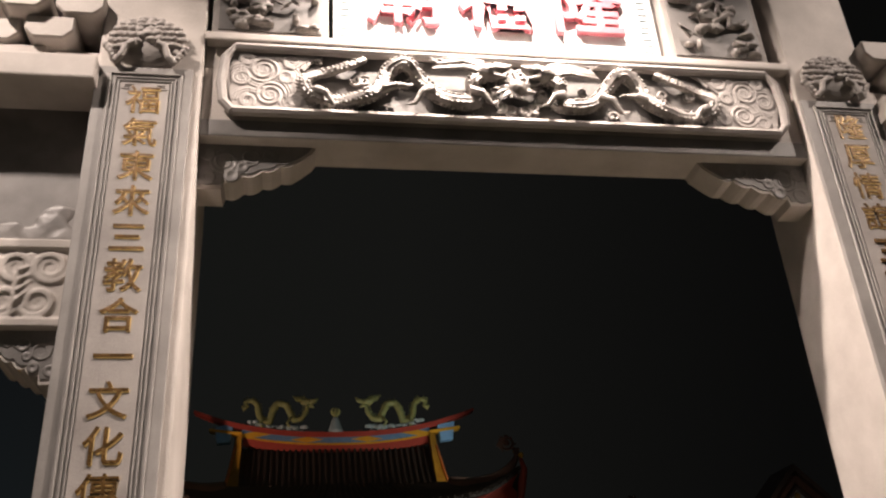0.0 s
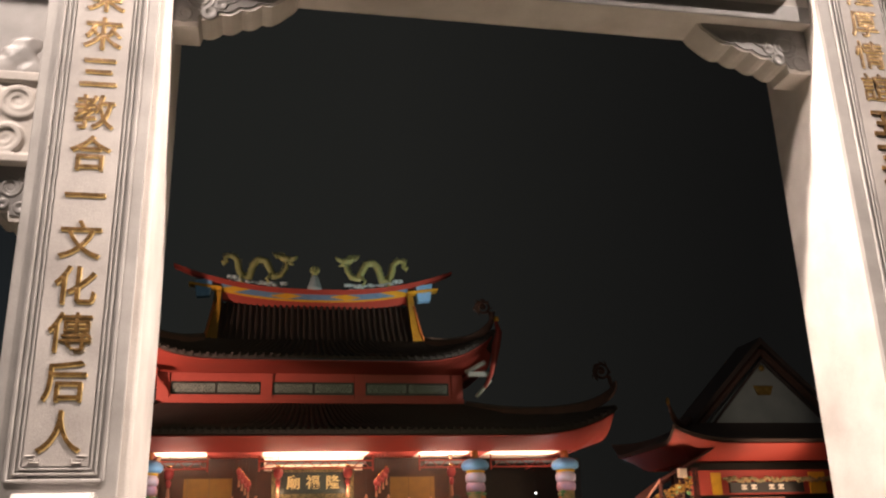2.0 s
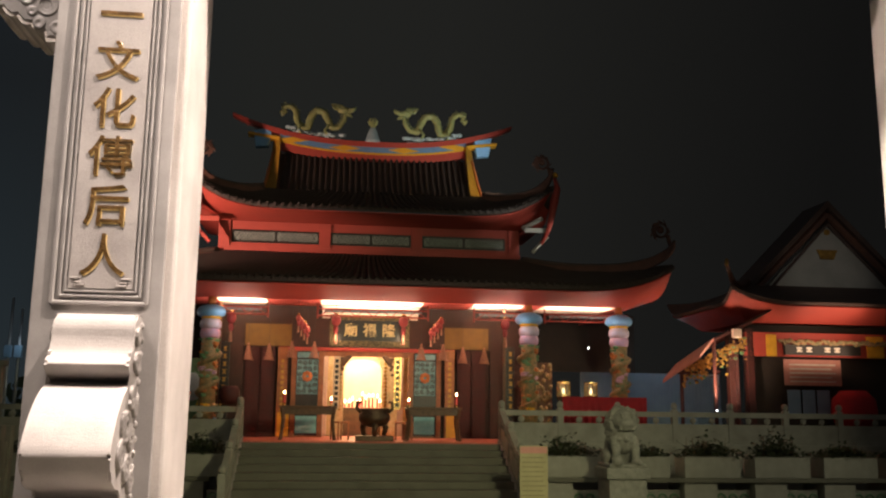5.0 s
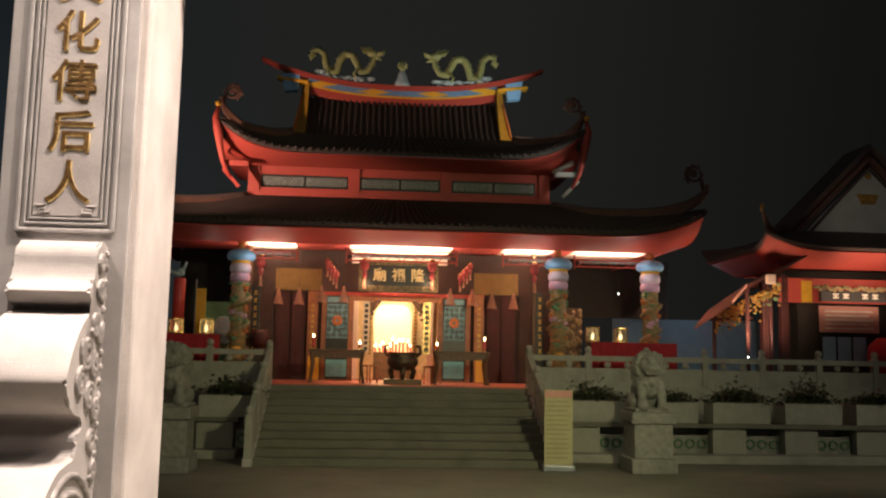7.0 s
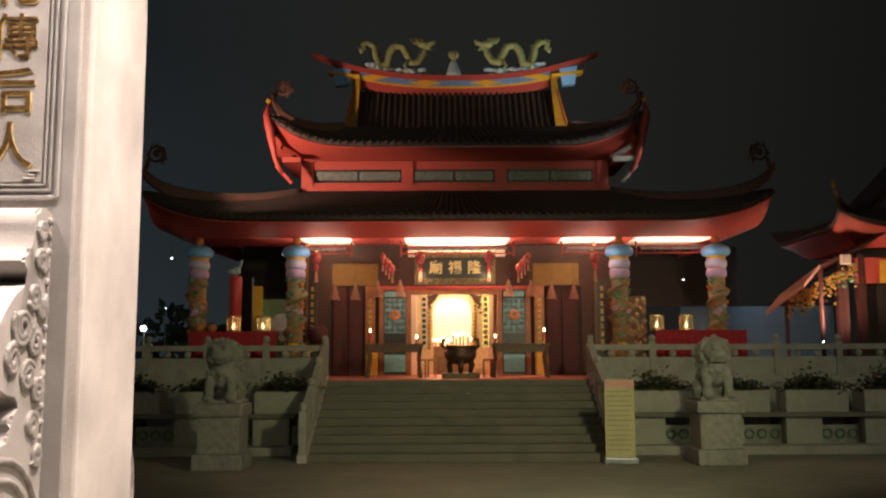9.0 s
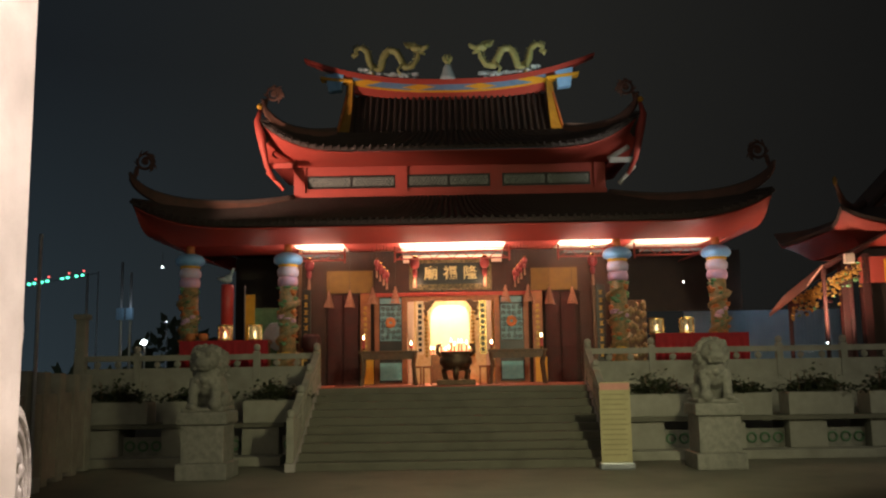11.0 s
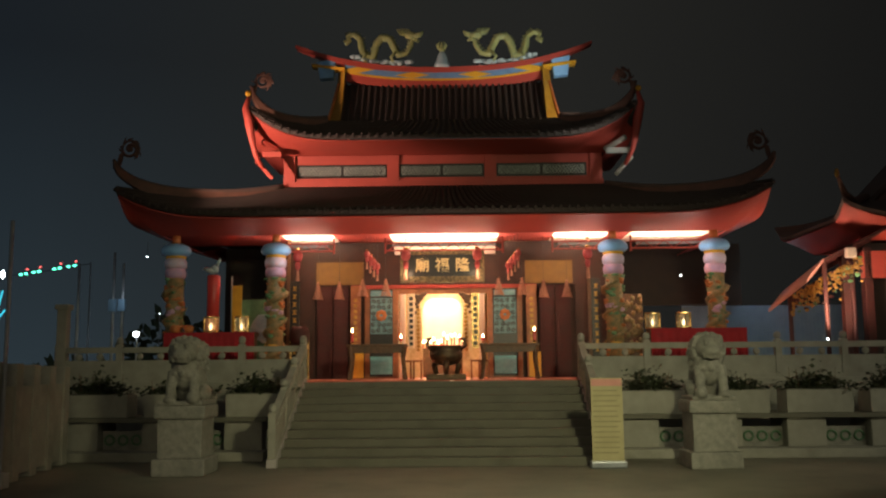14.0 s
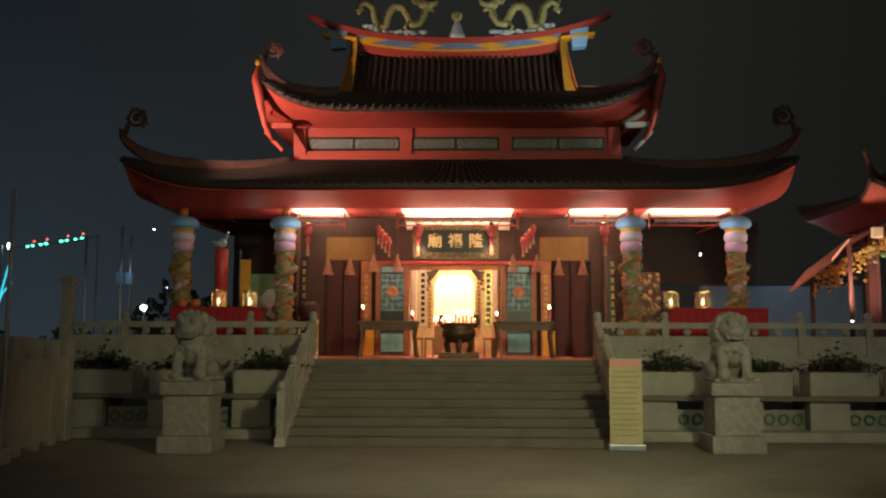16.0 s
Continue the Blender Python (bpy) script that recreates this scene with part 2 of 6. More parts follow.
WAX = mat("red_candle_wax", (0.6, 0.06, 0.05), (0.5, 0.04, 0.04), 5, 0.4)
GLASS = mat("clear_glass", (0.9, 0.85, 0.7), None, 5, 0.1, alpha=0.6)
NOTICE = mat("yellowed_banner", (0.46, 0.41, 0.22), (0.36, 0.32, 0.16), 3, 0.6, 0, 0.1)
NOTICE_INK = mat("faded_ink", (0.31, 0.28, 0.14), None, 5, 0.7)
LEAF = mat("dark_green_leaf", (0.055, 0.07, 0.03), (0.03, 0.04, 0.018), 8, 0.6, 0, 0.2)
GILT = mat("gilt_carving", (0.6, 0.36, 0.08), (0.25, 0.13, 0.03), 10, 0.4, 0.5, 0.4)
METAL = mat("grey_galvanised_steel", (0.35, 0.37, 0.4), (0.26, 0.28, 0.3), 6, 0.45, 0.7, 0.1)
TARP = mat("blue_corrugated_sheet", (0.2, 0.33, 0.46), (0.15, 0.26, 0.38), 2, 0.5, 0, 0.1)
GABLE = mat("grey_white_plaster", (0.5, 0.5, 0.47), (0.4, 0.4, 0.38), 2, 0.7, 0, 0.1, 30, 0.6, 0.2)
SALMON = mat("salmon_banner", (0.62, 0.3, 0.24), (0.5, 0.22, 0.18), 3, 0.6)
PALE_INK = mat("pale_lettering", (0.75, 0.7, 0.6), None, 5, 0.6)
DARK = mat("dark_timber_and_shade", (0.04, 0.028, 0.02), (0.022, 0.016, 0.012), 4, 0.7, 0, 0.2)
POT_GREEN = mat("green_ceramic_ring", (0.1, 0.2, 0.1), (0.06, 0.13, 0.07), 8, 0.4)

# ---- building helpers ----
ORIGIN = {}


def thing(name, x, y, z, label, category, group="", kind=""):
    ob = new(name)
    ob.location = (x, y, z)
    ORIGIN[ob] = Vector((x, y, z))
    return tagged(ob, label, category, group, kind)


def part(name, bm, material, parent=None, label="", smooth=False):
    at = ORIGIN.get(parent, Vector())
    bmesh.ops.translate(bm, verts=bm.verts, vec=-at)
    bmesh.ops.recalc_face_normals(bm, faces=bm.faces)
    me = bpy.data.meshes.new(name)
    bm.to_mesh(me)
    bm.free()
    me.materials.append(material)
    if smooth:
        for p in me.polygons:
            p.use_smooth = True
    ob = new(name, me)
    ob.parent = parent
    ORIGIN[ob] = at
    return tagged(ob, label)


def fuse(ob, voxel):
    """Melts overlapping pieces of a carving into one skin."""
    m = ob.modifiers.new("carving", "REMESH")
    m.mode, m.voxel_size, m.use_smooth_shade = "VOXEL", voxel, True
    return ob


def structure(name, bm, material, label, category):
    return tagged(part(name, bm, material), label, category, kind="structure")


def box(x0, x1, y0, y1, z0, z1, bevel=0.0, bm=None):
    bm = bm or bmesh.new()
    mk = bmesh.new()
    bmesh.ops.create_cube(mk, size=1)
    bmesh.ops.scale(mk, verts=mk.verts, vec=(x1 - x0, y1 - y0, z1 - z0))
    bmesh.ops.translate(mk, verts=mk.verts, vec=((x0 + x1) / 2, (y0 + y1) / 2, (z0 + z1) / 2))
    if bevel:
        bmesh.ops.bevel(mk, geom=mk.edges, offset=bevel, segments=2, affect="EDGES", profile=0.6)
    return join(bm, mk)


def join(bm, extra):
    idx = [bm.verts.new(v.co) for v in extra.verts]
    extra.verts.index_update()
    for f in extra.faces:
        try:
            bm.faces.new([idx[v.index] for v in f.verts])
        except ValueError:
            pass
    extra.free()
    return bm


def lathe(profile, cx, cy, cz=0.0, seg=20, bm=None):
    bm = bm or bmesh.new()
    rings = []
    for r, z in profile:
        rings.append([bm.verts.new((cx + max(r, 0.001) * math.cos(2 * math.pi * i / seg), cy + max(r, 0.001) * math.sin(2 * math.pi * i / seg), cz + z)) for i in range(seg)])
    for a, b in zip(rings, rings[1:]):
        for i in range(seg):
            bm.faces.new((a[i], a[(i + 1) % seg], b[(i + 1) % seg], b[i]))
    bm.faces.new(rings[0][::-1])
    bm.faces.new(rings[-1])
    return bm


def tube(points, radii, seg=8, bm=None, flat=1.0):
    """A round bar along points; radii is one number or one for each point."""
    bm = bm or bmesh.new()
    pts = [Vector(p) for p in points]
    rad = radii if isinstance(radii, (list, tuple)) else [radii] * len(pts)
    rings, side = [], None
    for i, p in enumerate(pts):
        d = (pts[min(i + 1, len(pts) - 1)] - pts[max(i - 1, 0)]).normalized()
        if side is None:
            side = d.cross(Vector((0, 1, 0)) if abs(d.y) < 0.9 else Vector((1, 0, 0))).normalized()
        side = (side - d * side.dot(d)).normalized()
        up = d.cross(side)
        rings.append([bm.verts.new(p + (side * math.cos(a) + up * math.sin(a) * flat) * max(rad[i], 0.0015)) for a in [2 * math.pi * k / seg for k in range(seg)]])
    for a, b in zip(rings, rings[1:]):
        for i in range(seg):
            bm.faces.new((a[i], a[(i + 1) % seg], b[(i + 1) % seg], b[i]))
    bm.faces.new(rings[0][::-1])
    bm.faces.new(rings[-1])
    return bm


def prism(outline, axis, lo, hi, bm=None):
    """A closed outline of two coordinates, drawn out along axis from lo to hi."""
    bm = bm or bmesh.new()

    def place(a, b, c):
        return (c, a, b) if axis == "x" else (a, c, b) if axis == "y" else (a, b, c)
    one = [bm.verts.new(place(a, b, lo)) for a, b in outline]
    two = [bm.verts.new(place(a, b, hi)) for a, b in outline]
    for i in range(len(one)):
        j = (i + 1) % len(one)
        bm.faces.new((one[i], one[j], two[j], two[i]))
    bm.faces.new(one[::-1])
    bm.faces.new(two)
    return bm


def blob(x, y, z, rx, ry, rz, bm=None, rough=0.0, sub=2, rng=random):
    bm = bm or bmesh.new()
    mk = bmesh.new()
    bmesh.ops.create_icosphere(mk, subdivisions=sub, radius=1)
    for v in mk.verts:
        k = 1 + rough * (rng.random() - 0.5)
        v.co = Vector((x + v.co.x * rx * k, y + v.co.y * ry * k, z + v.co.z * rz * k))
    return join(bm, mk)


def spiral(cx, y, cz, size, turns=2.2, start=0.0, way=1, thick=0.02, bm=None, lift=0.0):
    """A scroll in a plane that faces -y."""
    pts, rad, n = [], [], int(18 * turns)
    for i in range(n + 1):
        f = i / n
        a, r = start + way * f * turns * 2 * math.pi, size * (1 - 0.88 * f)
        pts.append((cx + r * math.cos(a), y - lift * f, cz + r * math.sin(a)))
        rad.append(thick * (0.6 + 0.6 * math.sin(math.pi * min(1, f + 0.2))))
    return tube(pts, rad, 6, bm)


def text(chars, size, x, y, z, depth, material, parent, name="inscription", weight=0.012, sx=1.0):
    """Raised lettering that faces -y, centred on x, z."""
    cu = bpy.data.curves.new(name, "FONT")
    cu.body, cu.size, cu.extrude, cu.offset = chars, size, depth, weight
    cu.align_x, cu.align_y = "CENTER", "CENTER"
    cu.bevel_depth = depth * 0.25
    cu.materials.append(material)
    ob = new(name, cu)
    ob.parent = parent
    at = ORIGIN.get(parent, Vector())
    ob.matrix_local = pose(x - at.x, y - at.y, z - at.z, 90, 0, 0) @ Matrix.Diagonal((sx, 1, 1, 1))
    return ob

# ---- ground ----
bm = bmesh.new()
rows_y = [-60, -10, 2, 8.5, 10, 12, 14, 16, 20, 30, 60, 160]
cols_x = [-160, -40, -12, -4, 4, 12, 40, 160]


def ground_z(y):
    f = min(1, max(0, (15 - y) / 6.5))
    return 0.55 * f * f * (3 - 2 * f)


grid = [[bm.verts.new((x, y, ground_z(y))) for x in cols_x] for y in rows_y]
for a, b in zip(grid, grid[1:]):
    for i in range(len(cols_x) - 1):
        bm.faces.new((a[i], a[i + 1], b[i + 1], b[i]))
structure("ground", bm, PAVING, "worn grey concrete court sloping down to the hall", "ground")

# ---- stone gateway ----
GX = 0.1
gate = thing("stone_gateway", GX, 6.5, 0.55, "tall carved grey granite ceremonial gateway with gilt inscriptions", "gateway")
PL0, PL1, PR0, PR1 = -2.78, -2.072, 2.455, 3.12
GF, GB = 6.15, 6.9


def gate_pillar(x0, x1, words, top_z, pitch, margin=0.004):
    # body paler than the front slab: the inner faces' brighter light is painted in
    p = part("pillar", box(x0, x1, GF, GB, 0.55, 8.6, 0.018), STONE_PALE, gate, "square grey granite pillar")
    x1 -= margin
    # moulded front slab, a frame of raised beads round a polished field
    part("front_slab", box(x0 + 0.006, x1, GF - 0.03, GF + 0.02, 0.56, 6.68, 0.006), STONE_MID, p)
    fx0, fx1 = x0 + 0.105, x1 - 0.075
    bm = bmesh.new()
    for k, (inset, rad) in enumerate(((0.0, 0.011), (0.035, 0.007), (0.06, 0.006))):
        a, b, lo, hi = fx0 + inset, fx1 - inset, 2.97 + inset, 6.62 - inset
        for q in ((a, b, hi, hi), (a, b, lo, lo)):
            tube([(q[0], GF - 0.034, q[2]), (q[1], GF - 0.034, q[3])], rad, 6, bm)
        for xx in (a, b):
            tube([(xx, GF - 0.034, lo), (xx, GF - 0.034, hi)], rad, 6, bm)
    part("moulding", bm, STONE_MID, p, "raised stone border")
    part("inscription_field", box(fx0 + 0.075, fx1 - 0.075, GF - 0.036, GF, 3.045, 6.54), STONE, p, "smooth grey inscription panel")
    for cx, sx in ((fx0 + 0.085, 1), (fx1 - 0.085, -1)):
        for cz, sz in ((3.055, 1), (6.53, -1)):
            turn = ((0.0, 0.1), (0.08, 0.1), (0.08, 0.05), (0.035, 0.05), (0.035, 0.015), (0.12, 0.015), (0.12, 0.06))
            part("corner_fret", tube([(cx + sx * a * 0.6, GF - 0.037, cz + sz * b * 0.42) for a, b in turn], 0.005, 5), STONE, p)
    for i, c in enumerate(words):
        z = top_z - i * pitch
        text(c, 0.235, (fx0 + fx1) / 2, GF - 0.0385, z, 0.002, GOLD_PAINT, p, "inscription", 0.001)
        # offset bright copy paints the lit lower rim of an engraved stroke
        text(c, 0.235, (fx0 + fx1) / 2 + 0.006, GF - 0.0375, z - 0.008, 0.0018, GROOVE_GLINT, p, "inscription_glint", 0.0005)
    # lion-mask boss on top
    rng = random.Random(3)
    cx, bm = (x0 + x1) / 2, bmesh.new()
    blob(cx, GF, 6.91, 0.25, 0.085, 0.21, bm, 0.04, 3, rng)
    for q, (r, n) in enumerate(((0.235, 15), (0.185, 12), (0.135, 9), (0.085, 6), (0.04, 3))):
        for k in range(n):
            a = math.pi * (-0.16 + 1.32 * (k + 0.5 * (q % 2)) / (n - 0.5)) + rng.uniform(-0.03, 0.03)
            w = rng.uniform(0.03, 0.052)
            blob(cx + r * math.cos(a), GF - 0.095 * math.sqrt(max(0.05, 1 - (r / 0.28) ** 2)), 6.9 + 0.84 * r * math.sin(a), w, 0.024, rng.uniform(0.02, 0.03), bm, 0.35, 1, rng)
    for s in (-1, 1):
        tube([(cx + s * 0.07, GF - 0.1, 6.85), (cx + s * 0.13, GF - 0.09, 6.82), (cx + s * 0.16, GF - 0.09, 6.73), (cx + s * 0.2, GF - 0.07, 6.69)], 0.026, 6, bm)
        for k in range(5):
            blob(cx + s * (0.19 + 0.02 * k), GF - 0.06, 6.71 + 0.03 * k, 0.03, 0.035, 0.026, bm, 0.4, 1, rng)
    fuse(part("mask_boss", bm, STONE, p, "carved stone beast mask", True), 0.007)
    return p


LEFT_WORDS = "福氣東來三教合一文化傳后人"
RIGHT_WORDS = "隆厚情誼"
gate_pillar(PL0, PL1, LEFT_WORDS, 6.385, 0.265, 0.058)
right_pillar = gate_pillar(PR0, PR1, RIGHT_WORDS, 6.42, 0.265)
for i in range(9):
    z, x = 6.42 - (i + 4) * 0.265, (PR0 + PR1) / 2 + 0.015
    bm = box(x - 0.09, x + 0.09, GF - 0.046, GF - 0.03, z + 0.06, z + 0.09)
    box(x - 0.06, x + 0.06, GF - 0.046, GF - 0.03, z - 0.02, z + 0.01, 0, bm)
    box(x - 0.09, x + 0.09, GF - 0.046, GF - 0.03, z - 0.1, z - 0.07, 0, bm)
    box(x - 0.015, x + 0.015, GF - 0.045, GF - 0.03, z - 0.1, z + 0.09, 0, bm)
    part("inscription_mark", bm, GOLD_PAINT, right_pillar)

LF = GF - 0.02
# main lintel with the dragon panel
lintel = part("lintel", box(PL1, PR0, LF + 0.09, GB - 0.33, 6.2, 7.02, 0.012), STONE_PALE, gate, "pale granite lintel beam")
# dark band: shade below the panel rim, put into the stone colour
part("lintel_frame", box(PL1 + 0.003, PR0 - 0.003, LF + 0.085, LF + 0.14, 6.203, 6.34, 0.01), STONE_DARK, lintel)
part("lintel_bead", box(PL1 + 0.003, PR0 - 0.003, LF + 0.0, LF + 0.12, 6.98, 7.05, 0.015), STONE_PALE, lintel)
CL, CR = PL1 + 0.13, PR0 - 0.13
outline = [(CL + 0.09, 6.38), (CR - 0.09, 6.38), (CR - 0.02, 6.46), (CR, 6.62), (CR - 0.02, 6.84), (CR - 0.09, 6.94), (CL + 0.09, 6.94), (CL + 0.02, 6.84), (CL, 6.62), (CL + 0.02, 6.46)]
part("dragon_panel", prism(outline, "y", LF + 0.06, LF + 0.1), RELIEF_GROUND, lintel, "recessed relief panel toned dark for shade between carvings")
bm = bmesh.new()
pts = outline + outline[:1]
tube([(a, LF + 0.035, b) for a, b in pts], 0.036, 8, bm)
part("panel_rim", bm, STONE, lintel)


def cloud_scrolls(x, z, s, w=0.55, h=0.5, y=LF + 0.045):
    bm = bmesh.new()
    out = [(x - s * 0.0, z - h / 2), (x + s * w * 0.95, z - h * 0.46), (x + s * w * 0.75, z - h * 0.1), (x + s * w * 0.6, z + h * 0.05), (x + s * w * 0.8, z + h * 0.3), (x + s * w, z + h * 0.5), (x, z + h * 0.48), (x - s * 0.07, z)]
    prism(out if s > 0 else out[::-1], "y", y, y + 0.05, bm)
    rng = random.Random(17)
    for dx, dz, size in ((0.2, 0.1, 0.12), (0.25, -0.12, 0.11), (0.05, 0.02, 0.075), (0.4, 0.18, 0.07), (0.09, 0.19, 0.06), (0.1, -0.18, 0.06), (0.42, -0.17, 0.06), (0.36, 0.04, 0.06)):
        st, way = rng.uniform(0, 6.28), rng.choice((-1, 1))
        spiral(x + s * dx, y + 0.002, z + dz, size, 2.6, st, way * s, 0.0105, bm)
        for k in (1, 2):
            r = size + 0.022 * k
            tube([(x + s * dx + r * math.cos(st + way * a * 0.3), y + 0.002, min(z + h * 0.48, max(z - h * 0.48, z + dz + r * math.sin(st + way * a * 0.3)))) for a in range(-3, 6)], 0.009, 5, bm)
    for k in range(5):
        tube([(x + s * (0.3 + 0.05 * k), y + 0.002, z + 0.21 - 0.02 * k), (x + s * (0.4 + 0.04 * k), y + 0.002, z + 0.14 + 0.02 * k), (x + s * (0.5 + 0.03 * k), y + 0.002, z + 0.2 + 0.01 * k)], 0.01, 5, bm)
    return bm


fuse(part("cloud_scroll", cloud_scrolls(CL + 0.09, 6.66, 1, 0.62, 0.52), STONE, lintel, "carved stone cloud scrolls", True), 0.006)
fuse(part("cloud_scroll", cloud_scrolls(CR - 0.09, 6.66, -1, 0.62, 0.52), STONE, lintel, "carved stone cloud scrolls", True), 0.006)


def glide(points, steps):
    """A smooth line through points."""
    pts = [Vector(p) for p in points]
    out = []
    for k in range(len(pts) - 1):
        a, b, c, d = pts[max(k - 1, 0)], pts[k], pts[k + 1], pts[min(k + 2, len(pts) - 1)]
        for q in range(steps):
            t = q / steps
            out.append(0.5 * (2 * b + (c - a) * t + (2 * a - 5 * b + 4 * c - d) * t * t + (3 * b - a - 3 * c + d) * t ** 3))
    return out + [pts[-1]]


def relief_dragon(s, end, seed):
    """A writhing dragon in high relief: the tail curls by the clouds, the head looks towards the pearl."""
    rng = random.Random(seed)
    bm = bmesh.new()
    spine = ((1.02, 6.88), (0.87, 6.78), (0.69, 6.75), (0.58, 6.64), (0.64, 6.52), (0.84, 6.51), (1.03, 6.53), (1.14, 6.66), (1.18, 6.79), (1.31, 6.84), (1.43, 6.72), (1.57, 6.56), (1.72, 6.52), (1.83, 6.58), (1.8, 6.7), (1.9, 6.79))
    pts = glide([(end + s * u, LF + 0.03 - 0.035 * math.sin(2.3 * k), z) for k, (u, z) in enumerate(spine)], 6)
    n = len(pts) - 1
    rad = [0.014 + 0.046 * math.sin(math.pi * min(0.62, 0.06 + 0.8 * i / n)) for i in range(n + 1)]
    tube(pts, rad, 9, bm)
    for i in range(1, n - 2):
        p, d = pts[i], (pts[i + 1] - pts[i]).normalized()
        up = Vector((-d.z, 0, d.x)) * (-s)
        tube([p + up * rad[i] * 0.9, p + up * (rad[i] + 0.026) - d * 0.012], [0.012, 0.003], 4, bm)
        for k in (-0.65, 0.0, 0.65):
            e = p + up * rad[i] * k + Vector((0, -rad[i] * 0.9, 0)) + d * rng.uniform(-0.008, 0.008)
            blob(e.x, e.y, e.z, 0.013, 0.008, 0.011, bm, 0.3, 1, rng)
    # legs with claws
    for u, z, du, dz in ((0.66, 6.56, 0.12, -0.13), (1.14, 6.6, 0.16, 0.02), (1.5, 6.62, -0.14, -0.16), (1.78, 6.62, 0.14, -0.12)):
        a = Vector((end + s * u, LF - 0.01, z))
        b = a + Vector((s * du * 0.6, -0.035, dz * 0.35))
        c = a + Vector((s * du, -0.02, dz))
        tube([a, b, c], [0.036, 0.026, 0.017], 7, bm)
        for k in (-1, 0, 1):
            tube([c, c + Vector((s * du * 0.35 + 0.022 * k, -0.02, -0.012 + 0.018 * k))], [0.015, 0.003], 4, bm)
    # head, jaws, horns and a flowing mane
    hx, hz = end + s * 1.93, 6.79
    blob(hx, LF - 0.01, hz, 0.1, 0.07, 0.065, bm, 0.12, 3, rng)
    tube([(hx + s * 0.03, LF - 0.04, hz + 0.02), (hx + s * 0.12, LF - 0.05, hz + 0.015), (hx + s * 0.17, LF - 0.04, hz + 0.05)], [0.05, 0.034, 0.012], 6, bm)
    tube([(hx + s * 0.03, LF - 0.04, hz - 0.04), (hx + s * 0.12, LF - 0.05, hz - 0.07)], [0.032, 0.012], 6, bm)
    for k in range(9):
        a = rng.uniform(-0.02, 0.02)
        z0 = hz + 0.07 - 0.012 * k
        tube([(hx - s * 0.04, LF - 0.03, z0), (hx - s * 0.2, LF - 0.045, z0 + 0.03 + a), (hx - s * (0.34 + 0.012 * k), LF - 0.03, z0 + 0.01 + a), (hx - s * (0.47 - 0.02 * k), LF - 0.02, z0 + 0.035 - a)], [0.018, 0.016, 0.011, 0.003], 5, bm)
    # cloud wisps filling the ground
    for k in range(12):
        x, z = end + s * rng.uniform(0.6, 1.9), rng.choice((6.45, 6.48, 6.86, 6.7))
        spiral(x, LF + 0.05, z, rng.uniform(0.03, 0.05), 1.5, rng.uniform(0, 6), s, 0.012, bm)
    return bm


mid = (CL + CR) / 2
fuse(part("relief_dragon", relief_dragon(1, CL, 5), CARVED, lintel, "high relief stone dragon", True), 0.005)
fuse(part("relief_dragon", relief_dragon(-1, CR, 6), CARVED, lintel, "high relief stone dragon", True), 0.005)
rng = random.Random(9)
bm = bmesh.new()
blob(mid, LF + 0.0, 6.66, 0.07, 0.07, 0.07, bm, 0.05, 3, rng)
for k in range(14):
    a = k * 0.4488
    spiral(mid + 0.2 * math.cos(a), LF + 0.03, 6.64 + 0.17 * math.sin(a), 0.05, 1.6, a, 1 if k % 2 else -1, 0.014, bm)
for k in range(26):
    a = rng.uniform(0, 2 * math.pi)
    r0, r1 = 0.07, rng.uniform(0.1, 0.2)
    tube([(mid + r0 * math.cos(a), LF, 6.66 + r0 * math.sin(a) * 0.8), (mid + r1 * math.cos(a + 0.3), LF - 0.03, 6.66 + r1 * math.sin(a + 0.3) * 0.75)], [0.03, 0.006], 5, bm)
fuse(part("flaming_pearl", bm, CARVED, lintel, "carved stone flaming pearl", True), 0.006)


def gate_bracket(x, s, name="corner_bracket", z=6.2, w=0.8, h=0.36, y0=LF + 0.2, y1=GB - 0.335):
    pts = [(x, z), (x + s * w, z)]
    pts += [(x + s * w * 0.97, z - h * 0.12), (x + s * w * 0.88, z - h * 0.3)]
    n = 4
    for k in range(n):
        fx0, fx1 = 0.86 - 0.16 * k, 0.86 - 0.16 * (k + 1)
        fz0, fz1 = 0.32 + 0.13 * k, 0.32 + 0.13 * (k + 1)
        for q in (0.25, 0.5, 0.75, 1.0):
            bulge = 0.07 * math.sin(math.pi * q)
            pts.append((x + s * w * (fx0 + (fx1 - fx0) * q), z - h * (fz0 + (fz1 - fz0) * q + bulge)))
    pts += [(x + s * w * 0.2, z - h), (x, z - h)]
    b = part(name, prism(pts if s > 0 else pts[::-1], "y", y0, y1), STONE_PALE, gate, "scalloped stone corner bracket")
    bm = bmesh.new()
    for dx, dz, size in ((0.2, -0.14, 0.1), (0.4, -0.1, 0.07), (0.08, -0.27, 0.06), (0.26, -0.25, 0.05), (0.07, -0.08, 0.06), (0.55, -0.08, 0.05), (0.34, -0.18, 0.04)):
        spiral(x + s * w * dx * 1.1, y0 - 0.002, z + dz * h / 0.36, size * w / 0.78, 2.6, dx * 9, s, 0.012, bm)
    # scrolls and face darker than the bracket, as shaded by the lintel
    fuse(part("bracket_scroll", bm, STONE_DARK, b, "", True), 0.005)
    part("bracket_face", prism([(x + (px - x) * 0.965, z + (pz - z) * 0.9) for px, pz in (pts if s > 0 else pts[::-1])], "y", y0 - 0.008, y0 + 0.02), STONE_DARK, b, "carved bracket face toned dark for the lintel's shade")


gate_bracket(PL1, 1)
gate_bracket(PR0, -1, w=0.86)

